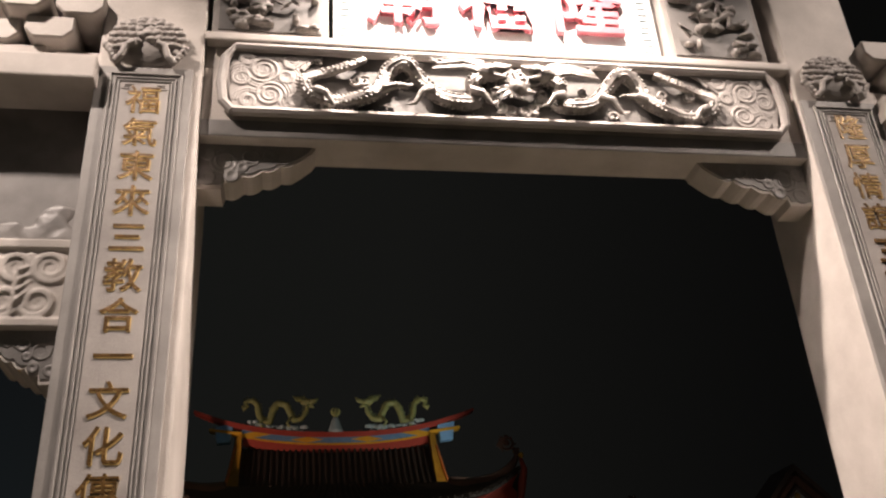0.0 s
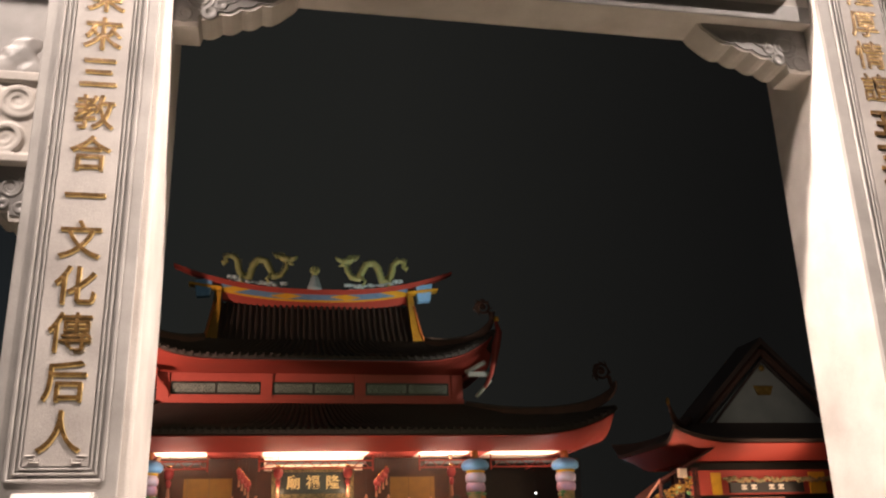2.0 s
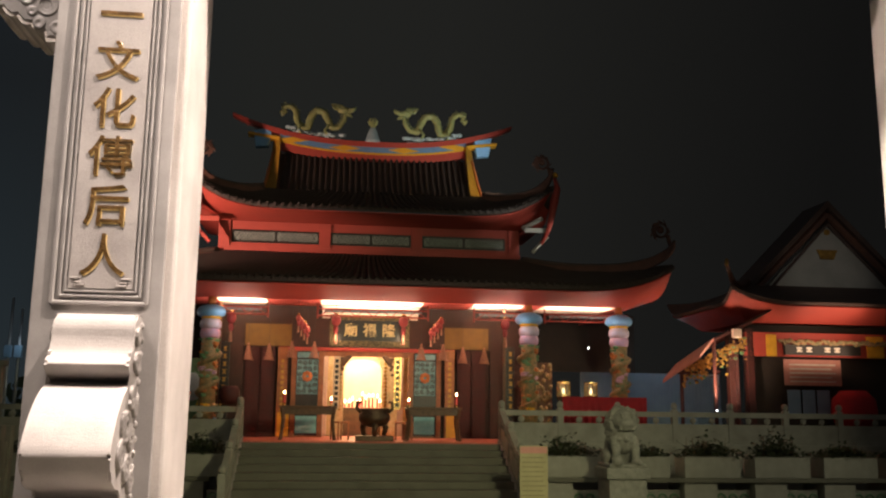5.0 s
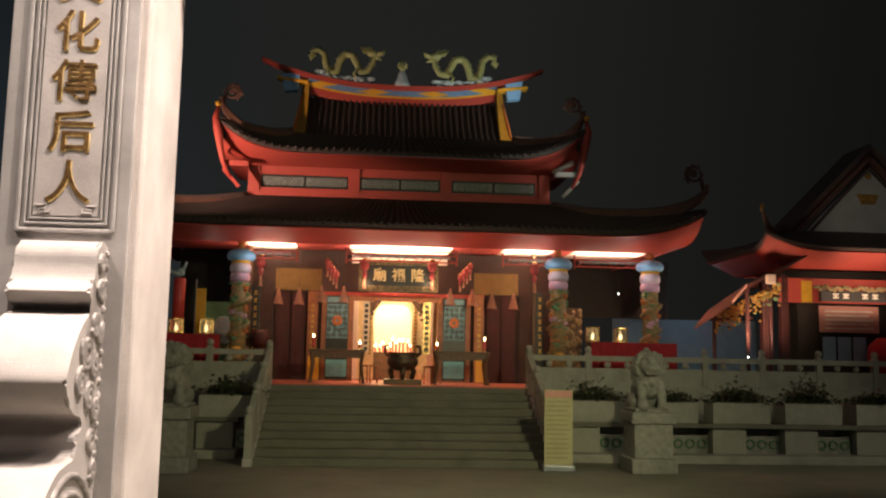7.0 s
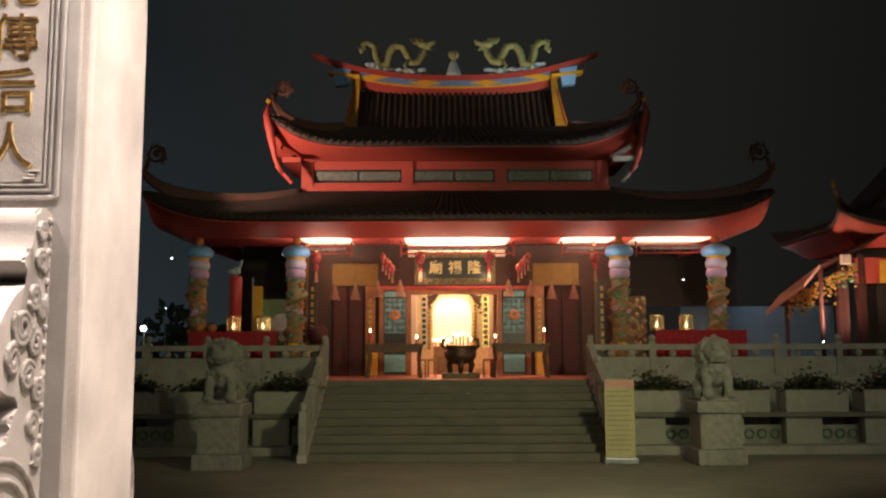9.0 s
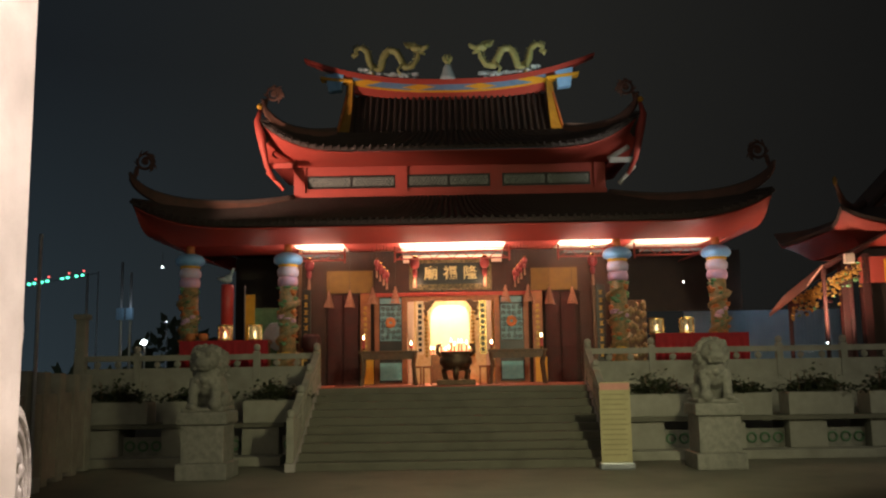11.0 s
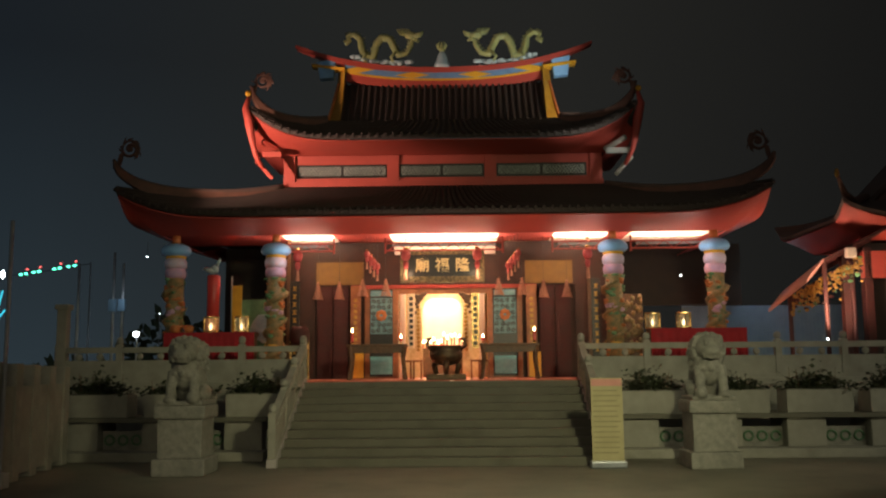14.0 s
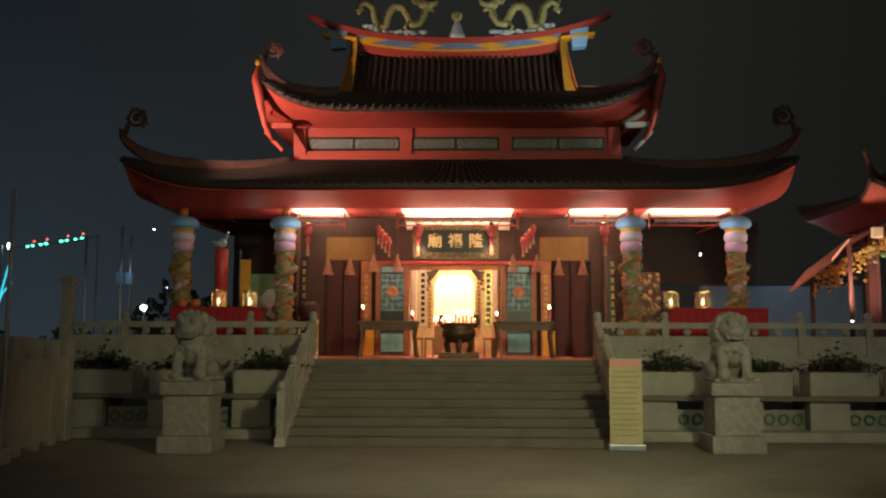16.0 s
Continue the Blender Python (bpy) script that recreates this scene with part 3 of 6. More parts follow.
# name board above the lintel
board = part("name_board", box(-1.15, 1.46, LF + 0.14, GB - 0.25, 7.05, 8.45), SIGN_WHITE, gate, "white name board with red letters")
def fret(points):
    part("board_fret", tube([(a, LF + 0.138, b) for a, b in points], 0.005, 4), SIGN_BLUE, board, "pale blue key fret")


for i in range(26):
    x = -1.05 + i * 0.096
    fret(((x, 7.1), (x + 0.07, 7.1), (x + 0.07, 7.16), (x + 0.03, 7.16)))
for k in range(9):
    z = 7.2 + 0.13 * k
    for x in (-1.1, 1.33):
        fret(((x, z), (x + 0.07, z), (x + 0.07, z + 0.07), (x, z + 0.07)))
for c, x in zip("廟福隆", (-0.59, 0.14, 0.88)):
    text(c, 0.62, x, LF + 0.115, 7.57, 0.02, SIGN_RED, board, "sign_letter", 0.008)
for x0, x1 in ((-2.04, -1.19), (1.5, 2.33)):
    q = part("carved_panel", box(x0, x1, LF + 0.06, GB - 0.25, 7.06, 8.45, 0.015), STONE, gate, "carved stone figure panel")
    # recess toned dark behind the figures
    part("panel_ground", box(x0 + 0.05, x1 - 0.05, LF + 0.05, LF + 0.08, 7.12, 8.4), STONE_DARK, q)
    bm = bmesh.new()
    rng = random.Random(int(x0 * 10))
    for k in range(60):
        xx, zz = rng.uniform(x0 + 0.1, x1 - 0.1), 7.14 + 1.1 * rng.random() ** 1.3
        blob(xx, LF + 0.03, zz, rng.uniform(0.03, 0.1), 0.05, rng.uniform(0.02, 0.06), bm, 0.5, 1, rng)
    for k in range(16):
        xx, zz = rng.uniform(x0 + 0.1, x1 - 0.1), rng.uniform(7.2, 8.2)
        tube([(xx, LF + 0.02, zz), (xx + rng.uniform(-0.15, 0.15), LF - 0.02, zz + 0.08), (xx + rng.uniform(-0.25, 0.25), LF + 0.02, zz + rng.uniform(-0.1, 0.15))], [0.03, 0.022, 0.008], 5, bm)
    fuse(part("relief", bm, CARVED, q, "", True), 0.008)
part("top_beam", box(PL0 - 0.1, PR1 + 0.1, GF - 0.05, GB + 0.05, 8.6, 9.0, 0.02), STONE_PALE, gate)


# side bays of the gateway
def side_bay(xi, s):
    xo = xi + s * 2.3
    a, b = min(xi, xo), max(xi, xo)
    part("side_beam", box(a, b, GF + 0.12, GB - 0.12, 4.78, 5.38, 0.012), STONE_PALE, gate)
    bm = box(a, b, GF + 0.08, GF + 0.14, 5.31, 5.38, 0.008)
    box(a, b, GF + 0.08, GF + 0.14, 4.78, 4.84, 0.008, bm)
    rng = random.Random(4)
    for k in range(11):
        x = xi + s * (0.12 + 0.2 * k)
        spiral(x, GF + 0.115, 5.19, 0.115, 2.4, k, s, 0.026, bm)
        spiral(x + s * 0.05, GF + 0.115, 4.95, 0.115, 2.2, k + 2, -s, 0.026, bm)
        for j in range(4):
            tube([(x + s * 0.1, GF + 0.11, 5.2 - 0.05 * j), (x + s * 0.17, GF + 0.08, 5.16 - 0.07 * j), (x + s * 0.2, GF + 0.11, 5.05 - 0.06 * j)], 0.015, 5, bm)
    box(a + 0.004, b - 0.004, GF + 0.105, GF + 0.13, 4.79, 5.37, 0, bm)
    fuse(part("scroll_frieze", bm, STONE_PALE, gate, "deeply carved scroll frieze", True), 0.009)
    # recess below the ledge, its shade painted as darker stone
    part("side_wall", box(a, b, GF + 0.24, GB - 0.2, 5.38, 6.48), STONE_DARK, gate, "recessed stone panel toned dark for shade")
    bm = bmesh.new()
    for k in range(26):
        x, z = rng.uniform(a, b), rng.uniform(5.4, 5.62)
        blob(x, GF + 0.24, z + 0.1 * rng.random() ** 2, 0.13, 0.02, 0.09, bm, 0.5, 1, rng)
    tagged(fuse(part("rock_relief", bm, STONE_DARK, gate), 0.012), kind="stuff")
    part("ledge", box(a - 0.03, b + 0.03, GF - 0.15, GB, 6.48, 6.675, 0.015), STONE_PALE, gate, "projecting pale stone ledge")
    for k in range(6):
        for j in range(3):
            x = xi + s * (0.15 + 0.37 * k + 0.185 * (j % 2))
            z = 6.675 + 0.2 * j
            bm = prism([(x - 0.165, z + 0.07), (x - 0.1, z), (x + 0.1, z), (x + 0.165, z + 0.07), (x + 0.165, z + 0.19), (x - 0.165, z + 0.19)], "y", GF + 0.06 - 0.08 * j - 0.05 * ((k + j) % 2), GB)
            bmesh.ops.bevel(bm, geom=bm.edges, offset=0.012, segments=1, affect="EDGES")
            part("bracket_block", bm, STONE_PALE, gate)
    gate_bracket(xi, s, "side_bracket", 4.78, 0.5, 0.34, GF + 0.15, GB - 0.15)
    part("side_pillar", box(xo - 0.3, xo + 0.3, GF, GB, 0.55, 6.47, 0.02), STONE, gate)


side_bay(PL0, -1)
side_bay(PR1, 1)


# scroll-shaped bearing stones at the pillars' feet
def drum_stone():
    d = thing("drum_stone", -2.435, 6.1, 0.55, "scroll-shaped carved granite bearing stone at a pillar", "bearing stone", "bearing stones of the gateway")
    x0, x1 = -2.63, -2.24
    prof = [(6.12, 0.6), (6.12, 2.9), (6.03, 2.905), (5.97, 2.89), (5.94, 2.84), (5.93, 2.77), (5.905, 2.7), (5.85, 2.655), (5.855, 2.635), (5.9, 2.6), (5.97, 2.575), (5.985, 2.565), (5.94, 2.555), (5.86, 2.535),
            (5.77, 2.48), (5.69, 2.4), (5.63, 2.31), (5.6, 2.24), (5.61, 2.2), (5.65, 2.13), (5.74, 2.08), (5.85, 2.06), (5.87, 2.03), (5.84, 2.0), (5.8, 1.97), (5.8, 1.9), (5.74, 1.87), (5.66, 1.86)]
    for k in range(14):
        a = math.pi * (0.62 + 0.95 * k / 13)
        prof.append((5.72 + 0.42 * math.cos(a), 1.45 + 0.42 * math.sin(a)))
    prof += [(5.5, 1.0), (5.3, 0.95), (5.25, 0.6)]
    n0, fine = len(prof), prof[:2]
    for k in range(2, n0 - 3):
        a, b, e, f = (Vector(prof[max(q, 1)]) for q in (k - 1, k, k + 1, k + 2))
        for q in range(4):
            t = q / 4
            fine.append(tuple(0.5 * ((2 * b) + (e - a) * t + (2 * a - 5 * b + 4 * e - f) * t * t + (3 * b - a - 3 * e + f) * t ** 3)))
    prof = fine + prof[n0 - 3:]
    bm = prism(prof, "x", x0, x1)
    bmesh.ops.bevel(bm, geom=[e for e in bm.edges if abs(e.verts[0].co.x - e.verts[1].co.x) < 1e-4], offset=0.014, segments=2, affect="EDGES")
    part("scroll_body", bm, STONE, d, "pale dressed granite scroll")
    for xs, s in ((x1, 1), (x0, -1)):
        bm = bmesh.new()
        for cy, cz, r, tn in ((6.0, 2.79, 0.05, 2), (6.0, 2.66, 0.06, 2), (5.95, 2.5, 0.06, 2), (5.85, 2.36, 0.09, 2.4), (5.98, 2.3, 0.07, 2), (5.78, 2.22, 0.07, 2), (5.92, 2.15, 0.07, 2), (6.02, 2.08, 0.06, 2), (5.98, 1.94, 0.06, 2), (6.04, 1.8, 0.05, 2), (6.04, 2.45, 0.05, 2)):
            pts, rad = [], []
            for i in range(int(14 * tn) + 1):
                f = i / int(14 * tn)
                a, rr = cz * 9 + f * tn * 2 * math.pi, r * (1 - 0.85 * f)
                pts.append((xs + s * 0.004, cy + rr * math.cos(a), cz + rr * math.sin(a)))
                rad.append(0.015)
            tube(pts, rad, 6, bm)
        for k in range(15):
            z = 2.85 - 0.07 * k
            blob(xs, 6.075, z, 0.02, 0.022, 0.026, bm, 0.3, 1)
        for r in (0.36, 0.28):
            tube([(xs, 5.72 + r * math.cos(t * 0.2618), 1.45 + r * math.sin(t * 0.2618)) for t in range(25)], 0.02, 6, bm)
        for k in range(9):
            a = k * 2 * math.pi / 9
            blob(xs, 5.72 + 0.16 * math.cos(a), 1.45 + 0.16 * math.sin(a), 0.03, 0.06, 0.06, bm, 0.2, 1)
        blob(xs, 5.72, 1.45, 0.04, 0.09, 0.09, bm, 0.2, 1)
        fuse(part("side_carving", bm, CARVED, d, "curling carved side", True), 0.008)
    part("plinth", box(x0 - 0.06, x1 + 0.06, 5.15, 6.1, 0.5, 0.75, 0.02), STONE, d)
    return d


drum = drum_stone()
for x, y, r in (((PR0 + PR1) / 2, 6.1, 0), (-2.41, 6.95, 180), ((PR0 + PR1) / 2, 6.95, 180)):
    copy_thing(drum, pose(x, y, 0.55, 0, 0, r) @ Matrix.Diagonal((1, 0.5 if r else 1, 1, 1)))
drum.matrix_basis = pose(-2.41, 6.1, 0.55)

# ---- hall terrace, stairs and rails ----
PZ = 1.66
TER_X0, TER_X1, TER_Y = -9.6, 24.0, 25.05
bm = box(TER_X0, -3.3, TER_Y, 40, 0, PZ - 0.1)
box(3.4, TER_X1, TER_Y, 40, 0, PZ - 0.1, 0, bm)
box(-3.3, 3.4, TER_Y + 0.02, 40, 0, PZ - 0.1, 0, bm)
structure("terrace", bm, RAIL, "raised weathered stone terrace carrying the hall", "terrace")
structure("terrace_floor", box(TER_X0, TER_X1, TER_Y - 0.02, 40, PZ - 0.1, PZ), FLOOR, "red tiled terrace floor with a red edge", "floor")
for a, b in ((TER_X0, -3.45), (3.4, TER_X1)):
    structure("terrace_kerb", box(a, b, TER_Y - 0.04, TER_Y + 0.25, PZ - 0.16, PZ + 0.006, 0.01), RAIL, "weathered stone kerb of the terrace", "kerb")
NST = 10
stair = thing("stair", 0.05, 21.6, 0, "broad dark stone stair leading up to the hall", "stairs", kind="structure")
for i in range(NST):
    y0 = 21.55 + (TER_Y - 21.55) * i / NST
    h = PZ * (i + 1) / NST - (0.02 if i == NST - 1 else 0.0)
    part("step", box(-3.32, 3.3, y0, TER_Y + 0.02, PZ * i / NST, h, 0.012), STEP, stair)
for x0, x1 in ((-3.5, -3.3), (3.22, 3.42)):
    part("string_wall", prism([(21.4, 0.0), (TER_Y, 0.0), (TER_Y, PZ + 0.12), (21.4, 0.16)], "x", x0, x1), STONE, stair, "sloping pale stone string wall")


def rail_post(x, y, z, h, name="post", parent=None):
    bm = box(x - 0.08, x + 0.08, y - 0.08, y + 0.08, z, z + h * 0.82, 0.012)
    lathe([(0.07, 0), (0.05, 0.02), (0.085, 0.05), (0.085, 0.13), (0.06, 0.17), (0.02, 0.19)], x, y, z + h * 0.82, 12, bm)
    return part(name, bm, RAIL, parent)


def rail_bay(a, b, parent):
    """One bay between two posts: a base bar, a panel, gaps with cloud props and the handrail."""
    ax, ay, az = a
    bx, by, bz = b
    d = Vector((bx - ax, by - ay, 0)).normalized() * 0.08

    def slab(lo, hi, th, name):
        bm = bmesh.new()
        n = Vector((-d.y, d.x, 0)).normalized() * th / 2
        vs = []
        for p, z in ((Vector((ax, ay, 0)) + d, az), (Vector((bx, by, 0)) - d, bz)):
            for q in (lo, hi):
                for s in (-1, 1):
                    c = p + n * s
                    vs.append(bm.verts.new((c.x, c.y, z + q)))
        for f in ((0, 1, 3, 2), (4, 6, 7, 5), (0, 4, 5, 1), (2, 3, 7, 6), (0, 2, 6, 4), (1, 5, 7, 3)):
            bm.faces.new([vs[k] for k in f])
        return part(name, bm, RAIL, parent)
    slab(0.0, 0.1, 0.16, "base_bar")
    slab(0.1, 0.54, 0.09, "panel")
    slab(0.72, 0.86, 0.15, "handrail")
    for f in (0.33, 0.67):
        x, y, z = ax + (bx - ax) * f, ay + (by - ay) * f, az + (bz - az) * f
        part("prop", blob(x, y, z + 0.63, 0.1, 0.05, 0.1, None, 0.2, 1), RAIL, parent)


def balustrade(points, label, post_h=1.12):
    x, y, z = points[0]
    t = thing("stone_balustrade", x, y, z, label, "balustrade", "stone balustrades of the terrace")
    for p in points:
        rail_post(*p, post_h, parent=t)
    for a, b in zip(points, points[1:]):
        rail_bay(a, b, t)
    return t


balustrade([(3.34 + 1.58 * k, TER_Y + 0.1, PZ) for k in range(10)], "weathered grey stone balustrade with panels along the terrace edge")
balustrade([(-3.42 - 1.5 * k, TER_Y + 0.1, PZ) for k in range(5)], "weathered grey stone balustrade with panels along the terrace edge")
rise = (PZ - 0.16) / (TER_Y - 21.4)
for x in (-3.4, 3.32):
    balustrade([(x, 21.5 + 1.18 * k, 0.18 + rise * 1.18 * k) for k in range(4)], "sloping grey stone stair balustrade", 1.1)
tall = thing("stone_pillar", -9.35, TER_Y + 0.1, PZ, "tall plain grey stone end pillar of the terrace", "pillar")
part("shaft", box(-9.47, -9.23, TER_Y, TER_Y + 0.24, PZ, 3.45, 0.015), RAIL, tall)
part("cap", box(-9.52, -9.18, TER_Y - 0.05, TER_Y + 0.29, 3.45, 3.58, 0.02), RAIL, tall)

# fence at the west edge of the court, and a slim pole with a white foot
fence = thing("stone_fence", -7.6, 20.4, 0, "dim grey stone post fence beside the court", "fence")
for k in range(6):
    y = 17.6 + 0.95 * k
    x = -7.5 - 0.12 * k
    part("post", box(x - 0.13, x + 0.13, y - 0.13, y + 0.13, 0, 2.15 - 0.02 * k, 0.02), RAIL, fence)
for k in range(5):
    y = 17.6 + 0.95 * k
    x = -7.5 - 0.12 * k
    part("panel", box(x - 0.15, x - 0.03, y + 0.13, y + 0.82, 0.1, 1.7, 0.01), RAIL, fence)
pole = thing("light_pole", -7.45, 18.6, 0, "slim grey steel pole on a small white foot", "pole")
part("shaft", tube([(-7.45, 18.6, 0.2), (-7.45, 18.6, 4.6)], 0.035, 10), METAL, pole)
part("foot", box(-7.57, -7.33, 18.48, 18.72, 0, 0.26, 0.02), GABLE, pole, "white painted foot")

# planters and pierced blocks before the terrace
for s, xs in ((1, 3.75), (-1, -3.85)):
    n = 8 if s > 0 else 3
    bm = box(min(xs, xs + s * 1.85 * n), max(xs, xs + s * 1.85 * n), 22.75, 24.4, 0, 0.2, 0.02)
    structure("kerb_ledge", bm, RAIL, "low stone kerb before the terrace wall", "ledge")
    bm = box(min(xs, xs + s * 1.85 * n), max(xs, xs + s * 1.85 * n), 23.1, 24.35, 0.82, 0.92, 0.01)
    shelf = structure("planter_shelf", bm, STEP, "dark stone shelf carrying planters", "shelf")
    for k in range(n):
        c = xs + s * (0.55 + 1.82 * k)
        pier = thing("pierced_wall_block", c, 23.4, 0.2, "stone block pier with a panel of round pierced holes", "wall block", "pierced wall blocks")
        part("block", box(c - 0.42, c + 0.42, 23.2, 24.3, 0.2, 0.82, 0.015), RAIL, pier)
        fx0, fx1 = (c + 0.46, c + 1.36)
        part("back_panel", box(fx0, fx1, 23.42, 23.5, 0.2, 0.62), LION, pier)
        for j in range(3):
            x = fx0 + 0.15 + 0.3 * j
            part("ring", tube([(x + 0.1 * math.cos(a * 0.5236), 23.41, 0.42 + 0.1 * math.sin(a * 0.5236)) for a in range(13)], 0.028, 6), POT_GREEN, pier, "green ceramic ring", True)
        tub = thing("stone_planter", c + 0.3, 23.5, 0.92, "oblong grey stone planter box", "planter", "planters before the terrace")
        part("tub", box(c - 0.4, c + 1.05, 23.2, 23.85, 0.92, 1.42, 0.02), RAIL, tub)
        part("soil", box(c - 0.34, c + 0.99, 23.26, 23.8, 1.4, 1.44), STEP, tub)
        shrub = thing("shrub", c + 0.3, 23.5, 1.44, "low dark green leafy shrub in a planter", "shrub", "shrubs in the planters")
        rng = random.Random(50 + k)
        bm, bs = bmesh.new(), bmesh.new()
        tall_k = rng.choice((0.3, 0.45, 0.6))
        for j in range(9):
            x, y = c + rng.uniform(-0.25, 0.85), 23.5 + rng.uniform(-0.15, 0.15)
            tube([(x, y, 1.43), (x + rng.uniform(-0.08, 0.08), y, 1.43 + tall_k * rng.uniform(0.6, 1.1))], [0.012, 0.004], 5, bs)
        for j in range(900):
            x, y = c + rng.gauss(0.3, 0.34), 23.5 + rng.gauss(0, 0.14)
            z = 1.42 + abs(rng.gauss(0.25, 0.4)) * tall_k * max(0.25, 1 - abs(x - c - 0.3) * 0.8)
            a, t, L = rng.uniform(0, 6.28), rng.uniform(-0.6, 0.9), rng.uniform(0.06, 0.15)
            d = Vector((math.cos(a) * math.cos(t), math.sin(a) * math.cos(t), math.sin(t))) * L
            w = Vector((-math.sin(a), math.cos(a), 0.2)) * L * 0.42
            p = Vector((x, y, z))
            bm.faces.new([bm.verts.new(q) for q in (p, p + d * 0.5 + w, p + d, p + d * 0.5 - w)])
        tagged(part("stem", bs, WOOD, shrub), kind="stuff")
        tagged(part("leaves", bm, LEAF, shrub), kind="stuff")


# guardian lions
def stone_lion(x, y, s, top):
    ped = thing("lion_pedestal", x, y, 0, "stepped grey stone pedestal carrying a guardian lion", "pedestal", "lion pedestals")
    part("base", box(x - 0.5, x + 0.5, y - 0.5, y + 0.5, 0, 0.32, 0.03), LION, ped)
    part("dado", box(x - 0.42, x + 0.42, y - 0.42, y + 0.42, 0.32, 1.05, 0.02), LION, ped)
    part("cornice", box(x - 0.49, x + 0.49, y - 0.49, y + 0.49, 1.05, 1.3, 0.05), LION, ped)
    rng = random.Random(11)
    bm = bmesh.new()
    z = 1.3
    box(x - 0.42, x + 0.42, y - 0.45, y + 0.45, z, z + 0.08, 0.02, bm)
    blob(x, y + 0.18, z + 0.42, 0.32, 0.36, 0.4, bm, 0.06, 3, rng)
    blob(x, y - 0.1, z + 0.62, 0.28, 0.27, 0.36, bm, 0.06, 3, rng)
    for k in (-1, 1):
        tube([(x + k * 0.2, y - 0.18, z + 0.62), (x + k * 0.22, y - 0.3, z + 0.35), (x + k * 0.22, y - 0.32, z + 0.08)], [0.13, 0.1, 0.09], 10, bm)
        blob(x + k * 0.22, y - 0.38, z + 0.11, 0.12, 0.14, 0.07, bm, 0.1, 2, rng)
        blob(x + k * 0.3, y + 0.1, z + 0.22, 0.14, 0.26, 0.17, bm, 0.1, 2, rng)
        blob(x + k * 0.24, y - 0.18, z + 1.2, 0.06, 0.05, 0.08, bm, 0.1, 1, rng)
        blob(x + k * 0.11, y - 0.46, z + 1.1, 0.05, 0.05, 0.05, bm, 0, 1, rng)
    blob(x, y - 0.22, z + 1.02, 0.27, 0.26, 0.24, bm, 0.08, 3, rng)
    blob(x, y - 0.44, z + 0.94, 0.17, 0.13, 0.12, bm, 0.08, 2, rng)
    blob(x, y - 0.42, z + 0.83, 0.13, 0.1, 0.05, bm, 0.08, 2, rng)
    # curled mane, brows, open jaw, chest bell and a ball under one paw
    for k in range(150):
        a, b = rng.uniform(-0.75, 3.9), rng.uniform(0, 1)
        r = rng.uniform(0.05, 0.08)
        blob(x + (0.29 + 0.05 * b) * math.cos(a), y - 0.2 + 0.36 * b, z + 1.0 + 0.29 * math.sin(a) - 0.3 * b * rng.random(), r, r, r * 0.9, bm, 0.25, 1, rng)
    for k in (-1, 1):
        blob(x + k * 0.11, y - 0.47, z + 1.16, 0.08, 0.05, 0.035, bm, 0.2, 1, rng)
        tube([(x + k * 0.1, y - 0.5, z + 0.98), (x + k * 0.17, y - 0.46, z + 0.9), (x + k * 0.15, y - 0.44, z + 0.8)], 0.03, 6, bm)
    blob(x, y - 0.38, z + 0.6, 0.07, 0.06, 0.07, bm, 0, 1, rng)
    blob(x + s * 0.24, y - 0.42, z + 0.15, 0.13, 0.13, 0.13, bm, 0.05, 2, rng)
    for k in range(5):
        blob(x + rng.uniform(-0.2, 0.2), y - 0.33, z + 0.5 + 0.05 * k, 0.06, 0.05, 0.05, bm, 0.3, 1, rng)
    tube([(x, y + 0.5, z + 0.2), (x, y + 0.58, z + 0.5), (x, y + 0.45, z + 0.8)], [0.08, 0.12, 0.03], 8, bm)
    lion = fuse(part("guardian_lion", bm, LION, None, "", True), 0.017)
    tagged(lion, "seated grey stone guardian lion on a pedestal", "statue", "guardian lions")


stone_lion(-4.88, 20.6, 1, 2.5)
stone_lion(5.28, 21.2, -1, 2.7)

# roll-up notice by the stair
no = thing("notice_banner", 3.27, 21.1, 0, "faded yellow roll-up notice banner beside the stair", "banner")
part("sheet", box(2.96, 3.58, 21.1, 21.115, 0.14, 1.74), NOTICE, no)
part("foot", box(2.92, 3.62, 20.98, 21.22, 0, 0.14, 0.03), METAL, no, "dull metal foot")
part("head_band", box(2.97, 3.57, 21.09, 21.1, 1.58, 1.72), SALMON, no, "faded reddish heading")
rng = random.Random(8)
for k in range(13):
    z = 1.48 - 0.1 * k
    part("text_line", box(3.0, 3.46 + rng.uniform(0.0, 0.08), 21.094, 21.1, z, z + 0.022), NOTICE_INK, no)

# ---- the hall ----
hall = thing("temple_hall", 0.0, 29.5, PZ, "red two-tiered hall with dark upswept tile roofs and painted ridge", "temple")


def eave_lift(x, half, amp, start):
    f = max(0.0, (abs(x) - start) / (half - start))
    return amp * f ** 3.2


